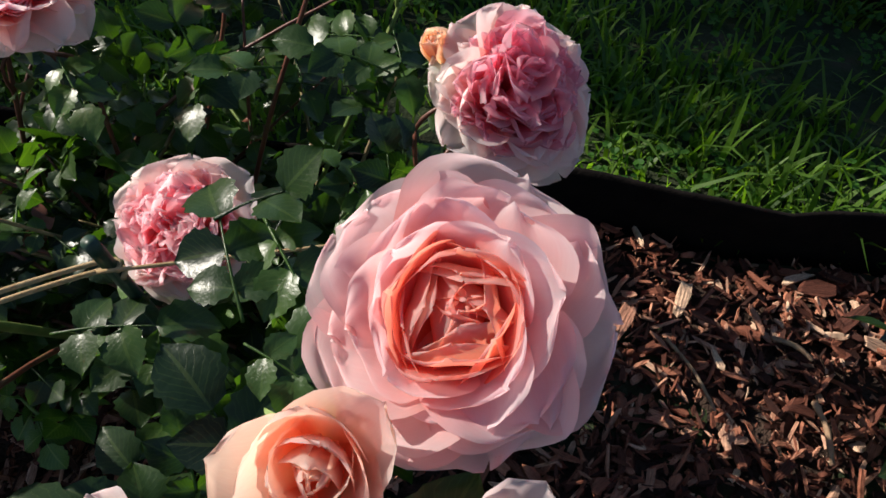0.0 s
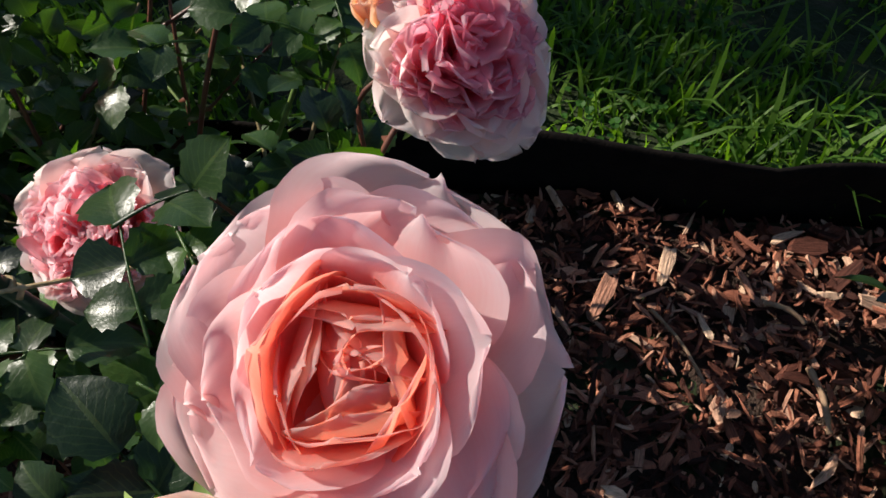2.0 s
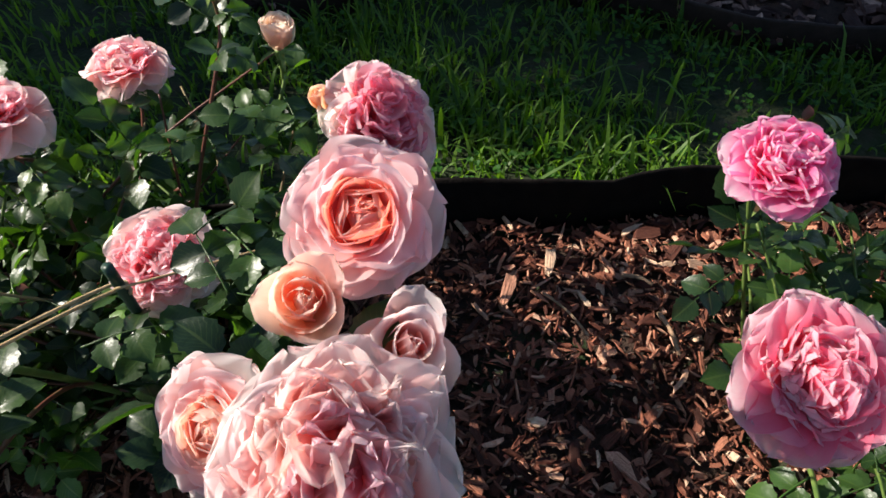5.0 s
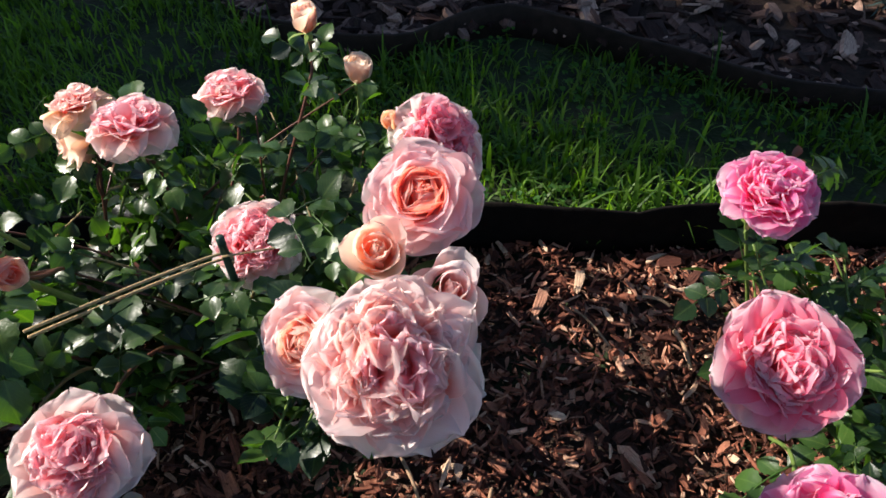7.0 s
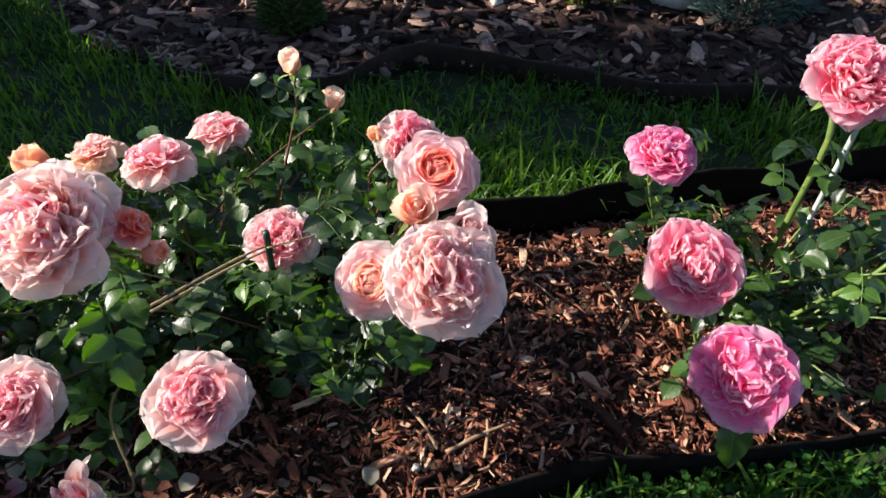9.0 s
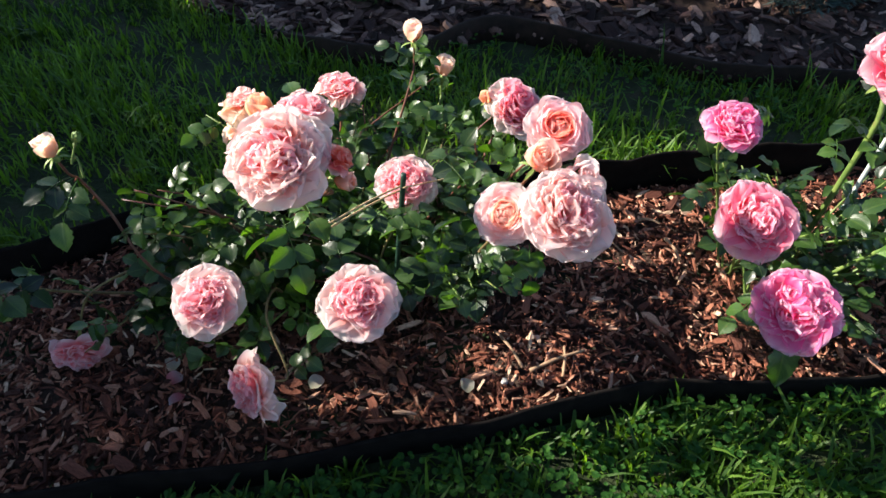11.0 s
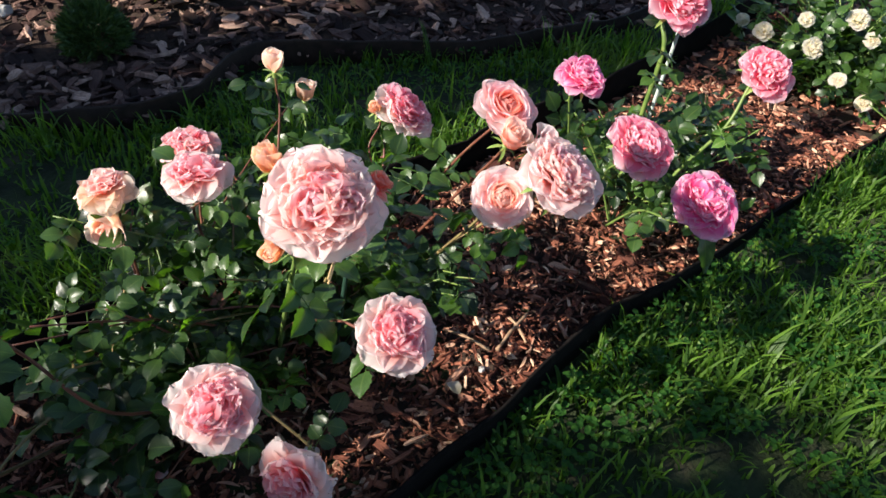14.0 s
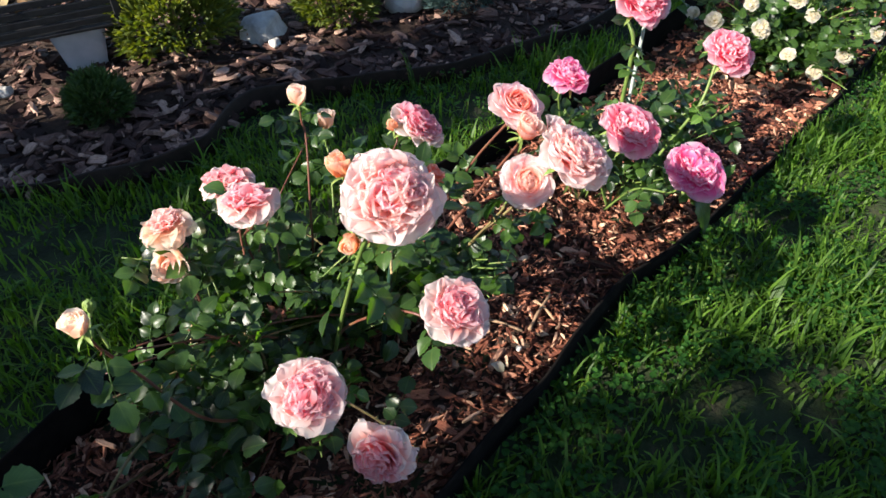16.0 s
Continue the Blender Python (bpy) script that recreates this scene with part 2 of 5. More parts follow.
CANE_GREEN = solid("green_cane", [(0.3, (0.06, 0.11, 0.025)), (0.6, (0.12, 0.17, 0.04)), (0.75, (0.12, 0.08, 0.035))], 45.0, 0.45, 0.25, 0.001)
CANE_RED = solid("red_cane", [(0.3, (0.07, 0.026, 0.018)), (0.6, (0.12, 0.045, 0.028)), (0.8, (0.10, 0.09, 0.035))], 30.0, 0.4, 0.25, 0.001)
CANE_OLD = solid("old_cane", [(0.3, (0.10, 0.06, 0.03)), (0.6, (0.16, 0.13, 0.05)), (0.75, (0.24, 0.15, 0.08))], 40.0, 0.6, 0.4, 0.002)
SEPAL = solid("sepal", [(0.3, (0.08, 0.15, 0.03)), (0.7, (0.2, 0.26, 0.07))], 80.0, 0.5, 0.2, 0.001)
TWINE = solid("jute_twine", [(0.3, (0.3, 0.2, 0.09)), (0.7, (0.5, 0.37, 0.2))], 300.0, 0.9, 0.8, 0.001)
STAKE = solid("green_coated_stake", [(0.3, (0.012, 0.03, 0.02)), (0.7, (0.02, 0.05, 0.033))], 50.0, 0.4, 0.2, 0.001)
STAKE_PALE = solid("pale_stake", [(0.3, (0.26, 0.31, 0.28)), (0.7, (0.4, 0.44, 0.4))], 40.0, 0.5, 0.2, 0.001)
STONE = solid("limestone", [(0.3, (0.24, 0.23, 0.21)), (0.55, (0.42, 0.4, 0.37)), (0.8, (0.5, 0.47, 0.42))], 9.0, 0.85, 0.6, 0.01)
SLAB = solid("paving_slab", [(0.36, (0.05, 0.043, 0.045)), (0.43, (0.24, 0.24, 0.26)), (0.7, (0.36, 0.36, 0.38))], 22.0, 0.8, 0.5, 0.006)
POT = solid("pale_pot", [(0.3, (0.36, 0.38, 0.42)), (0.7, (0.48, 0.5, 0.54))], 14.0, 0.6, 0.2, 0.002)
BLACK = solid("black_plastic", [(0.3, (0.005, 0.005, 0.006)), (0.7, (0.016, 0.016, 0.018))], 60.0, 0.5, 0.3, 0.002)
DRY = solid("dry_leaf", [(0.0, (0.16, 0.09, 0.04)), (1.0, (0.35, 0.28, 0.14))], 60.0, 0.7, 0.3, 0.002, island=True)

# ---- building helpers ----
def raw_mesh(name, verts, faces, material, uvs=None, smooth=True):
    me = bpy.data.meshes.new(name)
    me.from_pydata([tuple(v) for v in verts], [], [tuple(f) for f in faces])
    if uvs is not None:
        layer = me.uv_layers.new(name="UVMap")
        loops = np.empty(len(me.loops), dtype=np.int32)
        me.loops.foreach_get("vertex_index", loops)
        layer.data.foreach_set("uv", np.asarray(uvs, dtype=np.float32)[loops].ravel())
    if smooth:
        me.polygons.foreach_set("use_smooth", [True] * len(me.polygons))
    me.materials.append(material)
    me.update()
    return me


def bm_mesh(name, bm, material, smooth=False):
    me = bpy.data.meshes.new(name)
    bm.to_mesh(me)
    bm.free()
    if smooth:
        me.polygons.foreach_set("use_smooth", [True] * len(me.polygons))
    me.materials.append(material)
    return me


def child(name, me, parent, m=None, label=""):
    ob = new(name, me)
    ob.parent = parent
    if m is not None:
        ob.matrix_basis = m
    if label:
        ob["label"] = label
    return ob


def joined(pieces):
    """One list of verts, faces and uvs out of several."""
    verts, faces, uvs, k = [], [], [], 0
    for v, f, u in pieces:
        verts.append(np.asarray(v, float))
        uvs.append(np.asarray(u, float))
        faces += [tuple(i + k for i in q) for q in f]
        k += len(v)
    return np.concatenate(verts), faces, np.concatenate(uvs)


def moved(piece, m):
    v, f, u = piece
    a = np.array(m)
    return np.asarray(v) @ a[:3, :3].T + a[:3, 3], f, u


def grid_faces(nu, nv):
    return [(i * nv + j, i * nv + j + 1, (i + 1) * nv + j + 1, (i + 1) * nv + j) for i in range(nu - 1) for j in range(nv - 1)]


def facing(place, ahead, spin=0.0):
    """A pose at place whose z axis points ahead."""
    q = Vector(ahead).normalized().to_track_quat("Z", "Y")
    return Matrix.Translation(place) @ q.to_matrix().to_4x4() @ pose(0, 0, 0, 0, 0, spin)


def tube(points, r0, r1, sides=6, wobble=0.0, rng=None):
    """A tapered tube along a smooth line through the points."""
    pts = [Vector(p) for p in points]
    line = []
    for i in range(len(pts) - 1):
        a, b = pts[i], pts[i + 1]
        ta = (pts[i + 1] - pts[max(i - 1, 0)]) * 0.5
        tb = (pts[min(i + 2, len(pts) - 1)] - pts[i]) * 0.5
        for k in range(6):
            s = k / 6
            line.append((2 * s**3 - 3 * s**2 + 1) * a + (s**3 - 2 * s**2 + s) * ta + (3 * s**2 - 2 * s**3) * b + (s**3 - s**2) * tb)
    line.append(pts[-1])
    verts, uvs = [], []
    n = len(line)
    for i, p in enumerate(line):
        d = (line[min(i + 1, n - 1)] - line[max(i - 1, 0)]).normalized()
        side = d.cross(Vector((0.31, 0.2, 0.93))).normalized()
        other = d.cross(side)
        r = r0 + (r1 - r0) * i / (n - 1)
        if rng:
            r *= 1 + wobble * rng.uniform(-1, 1)
        for k in range(sides):
            a = 2 * math.pi * k / sides
            verts.append(p + side * (r * math.cos(a)) + other * (r * math.sin(a)))
            uvs.append((k / sides, i / n))
    faces = [(i * sides + k, i * sides + (k + 1) % sides, (i + 1) * sides + (k + 1) % sides, (i + 1) * sides + k) for i in range(n - 1) for k in range(sides)]
    faces += [tuple(range(sides))[::-1], tuple((n - 1) * sides + k for k in range(sides))]
    return (np.array([tuple(v) for v in verts]), faces, np.array(uvs)), line


def along(points, x):
    """y of a polyline of (x, y) at x, smoothed by cosine steps."""
    xs, ys = zip(*points)
    return np.interp(x, xs, ys)

# ---- ground, lawn and beds ----
BED_BACK = [(-3.5, 0.60), (-0.8, 0.605), (-0.64, 0.62), (-0.5, 0.615), (-0.39, 0.6), (-0.1, 0.56), (0.2, 0.515), (0.3, 0.495), (0.39, 0.475), (0.55, 0.45), (0.81, 0.40), (1.1, 0.365), (1.6, 0.33), (3.5, 0.2)]
BED_FRONT = [(-3.5, 0.34), (-1.2, 0.14), (-0.68, 0.044), (-0.53, 0.011), (-0.29, -0.009), (-0.09, -0.031), (0.05, -0.034), (0.12, -0.046), (0.29, -0.066), (0.36, -0.098), (0.8, -0.17), (1.32, -0.255), (3.5, -0.55)]
FAR_EDGE = [(-3.5, 3.6), (-0.74, 2.9), (-0.62, 2.02), (-0.56, 1.76), (-0.46, 1.64), (-0.30, 1.50), (-0.22, 1.33), (-0.1, 1.20), (0.01, 1.15), (0.09, 1.13), (0.17, 1.15), (0.29, 1.22), (0.38, 1.215), (0.46, 1.17), (0.54, 1.09), (0.70, 0.96), (0.86, 0.82), (1.06, 0.71), (1.26, 0.62), (1.45, 0.56), (3.5, 0.42)]
FAR_BACK = 4.2


def smooth_line(points, step=0.04):
    xs = np.arange(points[0][0], points[-1][0] + 1e-6, step)
    ys = along(points, xs)
    pad = np.r_[[ys[0]] * 2, ys, [ys[-1]] * 2]
    return xs, (pad[:-4] + 2 * pad[1:-3] + 3 * pad[2:-2] + 2 * pad[3:-1] + pad[4:]) / 9


LINE_BACK, LINE_FRONT, LINE_FAR = (smooth_line(p) for p in (BED_BACK, BED_FRONT, FAR_EDGE))


def y_back(x):
    return np.interp(x, *LINE_BACK)


def y_front(x):
    return np.interp(x, *LINE_FRONT)


def y_far(x):
    return np.interp(x, *LINE_FAR)


# one sheet of ground to the horizon
bm = bmesh.new()
bmesh.ops.create_grid(bm, x_segments=40, y_segments=40, size=150)
for v in bm.verts:
    v.co.z = -0.02
ground = new("ground", bm_mesh("ground", bm, TURF))
tagged(ground, "dark soil under a lawn", "ground", kind="structure")


def bed_sheet(name, low, high, label, height=0.0):
    xs = np.linspace(-3.4, 3.4, 171)
    rows = 26
    verts, uvs = [], []
    for x in xs:
        a, b = float(low(x)), float(high(x))
        for j in range(rows):
            s = j / (rows - 1)
            y = a + (b - a) * s
            h = 0.018 * noise.noise((x * 6, y * 6, 3.1)) + 0.008 * noise.noise((x * 21, y * 21, 7.7))
            verts.append((x, y, height - 0.016 + h * min(1.0, 4 * s, 4 * (1 - s)) - (0.01 if s in (0, 1) else 0)))
            uvs.append((x, y))
    me = raw_mesh(name, verts, grid_faces(len(xs), rows), SOIL, uvs)
    me.flip_normals()
    return tagged(new(name, me), label, "mulch bed", kind="structure")


rose_bed = bed_sheet("rose_bed", lambda x: y_front(x) + 0.008, lambda x: y_back(x) - 0.008, "dark soil bed covered in reddish brown wood mulch")
far_bed = bed_sheet("far_bed", lambda x: y_far(x) + 0.008, lambda x: FAR_BACK, "bed covered in greyish brown bark flakes behind the lawn", 0.015)


def edging(name, line, height, label, seed, material=EDGING, sunk=9.0, low=-9.0):
    """A garden edging strip standing on end, with an uneven upper rim."""
    rng = random.Random(seed)
    xs, ys = line
    keep = [i for i in range(len(xs)) if -2.6 < xs[i] < 2.8]
    profile = [(-0.0025, -0.07), (0.0025, -0.07), (0.0025, 0.5), (0.0035, 0.9), (0.0025, 0.985), (0.0, 1.0), (-0.0025, 0.985), (-0.0035, 0.9), (-0.0025, 0.5)]
    verts, n = [], len(profile)
    for i in keep:
        x, y = xs[i], ys[i] + 0.006 * noise.noise((xs[i] * 7.0, seed, 2.0))
        dx, dy = xs[min(i + 1, len(xs) - 1)] - xs[i - 1], ys[min(i + 1, len(xs) - 1)] - ys[i - 1]
        d = Vector((dx, dy, 0)).normalized()
        side = Vector((-d.y, d.x, 0))
        h = height * (1 + 0.22 * noise.noise((x * 3.0, seed, 0.4)) + 0.12 * noise.noise((x * 11.0, seed, 0.9)) + 0.03 * rng.uniform(-1, 1))
        h *= 1 - 0.75 * min(1.0, max(0.0, (x - sunk) / 0.15, (low - x) / 0.15))  # further on the soil lies against it
        lean = 0.016 * noise.noise((x * 4.1, seed, 5.0))
        for px, pz in profile:
            p = Vector((x, y, 0)) + side * (px + lean * max(pz, 0)) + Vector((0, 0, pz * h if pz > 0 else pz))
            verts.append(tuple(p))
    faces = [(a * n + k, a * n + (k + 1) % n, (a + 1) * n + (k + 1) % n, (a + 1) * n + k) for a in range(len(keep) - 1) for k in range(n)]
    faces += [tuple(range(n))[::-1], tuple((len(keep) - 1) * n + k for k in range(n))]
    return tagged(new(name, raw_mesh(name, verts, faces, material)), label, "garden edging", kind="structure")


edging("edging_back", LINE_BACK, 0.082, "black plastic edging strip between mulch and lawn", 3)
edging("edging_front", LINE_FRONT, 0.056, "black plastic edging strip along the near lawn", 8, sunk=0.42)
edging("edging_far", LINE_FAR, 0.055, "wavy dark brown edging strip round the bark bed", 14, EDGING_BROWN, low=-0.14)


# ---- wood chips ----
def chip_shape(rng, length, width, thick):
    """A split flake of wood: an uneven, slightly bowed oval sliver with thin sides."""
    n, rim = 8, []
    for k in range(n):
        t = 2 * math.pi * (k + rng.uniform(-0.25, 0.25)) / n
        c, q = math.cos(t), math.sin(t)
        r = (abs(c) ** 3 + abs(q) ** 3) ** (-1 / 3) * rng.uniform(0.6, 1.15)
        rim.append((c * r * length / 2, q * r * width / 2))
    bow = rng.uniform(-0.08, 0.14) * length
    verts = [(x * g, y * g, z * thick - bow * (2 * x / length) ** 2 + rng.uniform(-0.15, 0.15) * thick) for z, g in ((-0.5, 1.0), (0.5, 0.93)) for x, y in rim]
    faces = [tuple(range(n))[::-1], tuple(range(n, 2 * n))] + [(k, (k + 1) % n, n + (k + 1) % n, n + k) for k in range(n)]
    shift = rng.uniform(0, 9)
    return np.array(verts), faces, np.array([(x / length + shift, y / length + shift) for x, y in rim] * 2)


def scatter_chips(name, parent, count, spot, sizes, material, seed, label, lift=0.0, tilt=30, wide=(0.22, 0.75)):
    """Many loose chips in one mesh."""
    rng = random.Random(seed)
    kinds = [chip_shape(rng, 1, rng.uniform(*wide), rng.uniform(0.05, 0.14)) for _ in range(40)]
    pieces = []
    for _ in range(count):
        x, y = spot(rng)
        s = rng.choice(sizes) * rng.uniform(0.7, 1.3)
        h = 0.018 * noise.noise((x * 6, y * 6, 3.1))
        m = pose(x, y, lift + h - 0.012 + rng.uniform(0, 0.014), rng.gauss(0, tilt), rng.gauss(0, tilt * 0.7), rng.uniform(0, 360)) @ Matrix.Scale(s, 4)
        pieces.append(moved(rng.choice(kinds), m))
    v, f, u = joined(pieces)
    ob = child(name, raw_mesh(name, v, f, material, u, smooth=False), parent, None, label)
    return tagged(ob, kind="stuff")


def in_bed(x0, x1):
    def spot(rng):
        x = rng.uniform(x0, x1)
        return x, rng.uniform(float(y_front(x)) + 0.012, float(y_back(x)) - 0.012)
    return spot


def in_far(rng):
    x = rng.uniform(-1.6, 2.4)
    return x, float(y_far(x)) + 0.015 + 1.9 * rng.random() ** 1.6


scatter_chips("wood_chips", rose_bed, 12500, in_bed(-1.1, 1.3), (0.008, 0.011, 0.014, 0.018, 0.024, 0.03), CHIPS, 5, "loose reddish brown wood chips", 0.0, 28, (0.2, 0.62))
scatter_chips("wood_slivers", rose_bed, 9000, in_bed(-0.95, 1.1), (0.008, 0.012, 0.017, 0.024, 0.034), CHIPS, 9, "fine reddish brown wood slivers", 0.004, 26, (0.07, 0.2))
scatter_chips("wood_chips", rose_bed, 1500, in_bed(1.2, 2.4), (0.02, 0.03, 0.04), CHIPS, 6, "loose reddish brown wood chips")
scatter_chips("bark_flakes", far_bed, 7500, in_far, (0.025, 0.04, 0.06, 0.085), BARK, 7, "loose greyish brown bark flakes", 0.018, 22, (0.16, 0.55))


# ---- lawn ----
def lawn_ok(x, y):
    bare = 0.014 + 0.016 * np.sin(x * 17) * np.sin(x * 7 + 1)
    return (y < y_front(x) - np.maximum(bare, 0.004)) | ((y > y_back(x) + 0.012) & (y < y_far(x) - 0.012))


SLABS = [(-0.125, -0.598, 0.115, 0.11, 41), (0.235, -0.76, 0.16, 0.15, -4), (0.64, -0.745, 0.15, 0.14, 8)]


def off_slabs(x, y):
    ok = np.ones(len(x), bool)
    for sx, sy, a, b, turn in SLABS:
        c, s = math.cos(radians(turn)), math.sin(radians(turn))
        u, v = (x - sx) * c + (y - sy) * s, -(x - sx) * s + (y - sy) * c
        ok &= (np.abs(u / a) ** 4 + np.abs(v / b) ** 4) > 0.85
    return ok


def blades(name, count, x0, x1, y0, y1, length, width, seed, label, keep=lawn_ok):
    """Grass: narrow bent blades, each of four triangles, in uneven tufts."""
    g = np.random.default_rng(seed)
    x, y = g.uniform(x0, x1, count), g.uniform(y0, y1, count)
    tuft = np.sin(x * 37 + 3 * np.sin(y * 23)) * np.sin(y * 41 + 2 * np.sin(x * 29)) + 0.6 * np.sin(x * 9 + y * 7)
    ok = keep(x, y) & off_slabs(x, y) & (g.uniform(-1.2, 0.9, count) < tuft)
    x, y, tuft = x[ok], y[ok], tuft[ok]
    n = len(x)
    turn = g.uniform(0, 2 * np.pi, n)
    size = length * g.uniform(0.45, 1.25, n) * (1 + 0.42 * tuft)
    w = width * g.uniform(0.6, 1.3, n)
    lean = g.uniform(0.15, 1.2, n)
    dx, dy = np.cos(turn), np.sin(turn)
    sx, sy = -dy * w / 2, dx * w / 2
    z0 = np.full(n, -0.02)
    pts = []
    for s, ww in ((0, 1.0), (0.4, 0.9), (0.75, 0.6)):
        out = size * lean * s**1.7 * 0.8
        up = size * s * (1 - 0.33 * lean * s)
        for sign in (-1, 1):
            pts.append(np.stack([x + dx * out + sign * sx * ww, y + dy * out + sign * sy * ww, z0 + up], 1))
    out, up = size * lean * 0.8, size * (1 - 0.42 * lean)
    pts.append(np.stack([x + dx * out, y + dy * out, z0 + up], 1))
    verts = np.stack(pts, 1).reshape(-1, 3)
    quad = np.array([[0, 1, 3, 2], [2, 3, 5, 4]])
    base = (np.arange(n) * 7)[:, None, None]
    faces = [tuple(q) for q in (base + quad).reshape(-1, 4).tolist()] + [tuple(q) for q in (base + np.array([[4, 5, 6]])).reshape(-1, 3).tolist()]
    uvs = np.tile(np.array([[0, 0], [1, 0], [0, 0.4], [1, 0.4], [0, 0.75], [1, 0.75], [0.5, 1]]), (n, 1))
    ob = new(name, raw_mesh(name, verts, faces, GRASS, uvs))
    return tagged(ob, label, "grass", kind="stuff")


blades("lawn_grass", 42000, -0.9, 1.8, -1.0, 0.14, 0.046, 0.0062, 21, "green lawn grass in front of the rose bed")
blades("lawn_grass", 46000, -1.6, 1.9, 0.3, 1.85, 0.05, 0.0058, 22, "green lawn grass behind the rose bed")
blades("lawn_grass", 3000, -0.9, 1.6, -0.9, 0.1, 0.085, 0.007, 26, "longer bent grass blades in front of the bed")
blades("lawn_grass", 9000, -3.2, 3.2, -2.4, 3.0, 0.07, 0.007, 23, "outlying lawn grass")
blades("lawn_grass", 12000, -1.5, -0.2, 1.6, 2.9, 0.06, 0.0065, 27, "lawn grass running past the bark bed")
blades("lawn_grass", 3200, -1.3, 1.9, 0.28, 1.85, 0.10, 0.0075, 25, "taller broad grass blades behind the bed")


def clover_patch(name, count, x0, x1, y0, y1, seed, label):
    """Clover: three round leaflets on a thin stalk each."""
    rng = random.Random(seed)
    disc_v, disc_f = [(0, 0, 0)], []
    for k in range(7):
        a = radians(-75 + 150 * k / 6)
        r = 1.0 if k != 3 else 0.86
        disc_v.append((r * math.cos(a) + 0.05, r * math.sin(a) * 0.85, 0.16 * abs(math.sin(a))))
    disc_f = [(0, k, k + 1) for k in range(1, 7)]
    disc = (np.array(disc_v), disc_f, np.array([(0.5, 0)] + [(k / 6, 1) for k in range(7)]))
    pieces = []
    while len(pieces) < count * 3:
        x, y = rng.uniform(x0, x1), rng.uniform(y0, y1)
        if not (lawn_ok(np.array([x]), np.array([y]))[0] and off_slabs(np.array([x]), np.array([y]))[0]):
            continue
        if noise.noise((x * 5, y * 5, seed)) < -0.05:
            continue
        z, s, spin = rng.uniform(0.004, 0.03), rng.uniform(0.0035, 0.0078), rng.uniform(0, 360)
        for k in range(3):
            m = pose(x, y, z, rng.gauss(0, 14), rng.gauss(-8, 12), spin + 120 * k) @ Matrix.Scale(s, 4)
            pieces.append(moved(disc, m))
    v, f, u = joined(pieces)
    return tagged(new(name, raw_mesh(name, v, f, CLOVER, u)), label, "clover", kind="stuff")


clover_patch("clover", 4200, -0.7, 1.5, -0.8, 0.05, 31, "low clover leaves among the lawn grass")
clover_patch("clover", 900, -0.6, 1.4, 0.5, 1.2, 32, "low clover leaves along the edging")


def slab(place, a, b, turn, seed):
    """An uneven flat stepping stone with worn corners."""
    n, verts = 28, []
    for ring, z in ((1.0, -0.04), (1.0, -0.012), (0.975, -0.006), (0.6, -0.004), (0.25, -0.005)):
        for k in range(n):
            t = 2 * math.pi * k / n
            c, s = math.cos(t), math.sin(t)
            r = (abs(c) ** 4 + abs(s) ** 4) ** -0.25 * (1 + 0.05 * noise.noise((c * 2, s * 2, seed)))
            verts.append((a * r * c * ring, b * r * s * ring, z + 0.003 * noise.noise((c * 3 * ring, s * 3 * ring, seed + 4))))
    faces = [(i * n + k, i * n + (k + 1) % n, (i + 1) * n + (k + 1) % n, (i + 1) * n + k) for i in range(4) for k in range(n)]
    faces.append(tuple(4 * n + k for k in range(n)))
    ob = new("stepping_stone", raw_mesh("stepping_stone", verts, faces, SLAB))
    ob.matrix_basis = pose(*place, 0, 0, 0, turn)
    return tagged(ob, "flat grey stepping stone sunk into the lawn", "stepping stone", "stepping stones in the lawn")


for k, (sx, sy, a, b, turn) in enumerate(SLABS):
    slab((sx, sy), a, b, turn, 3.7 * k)

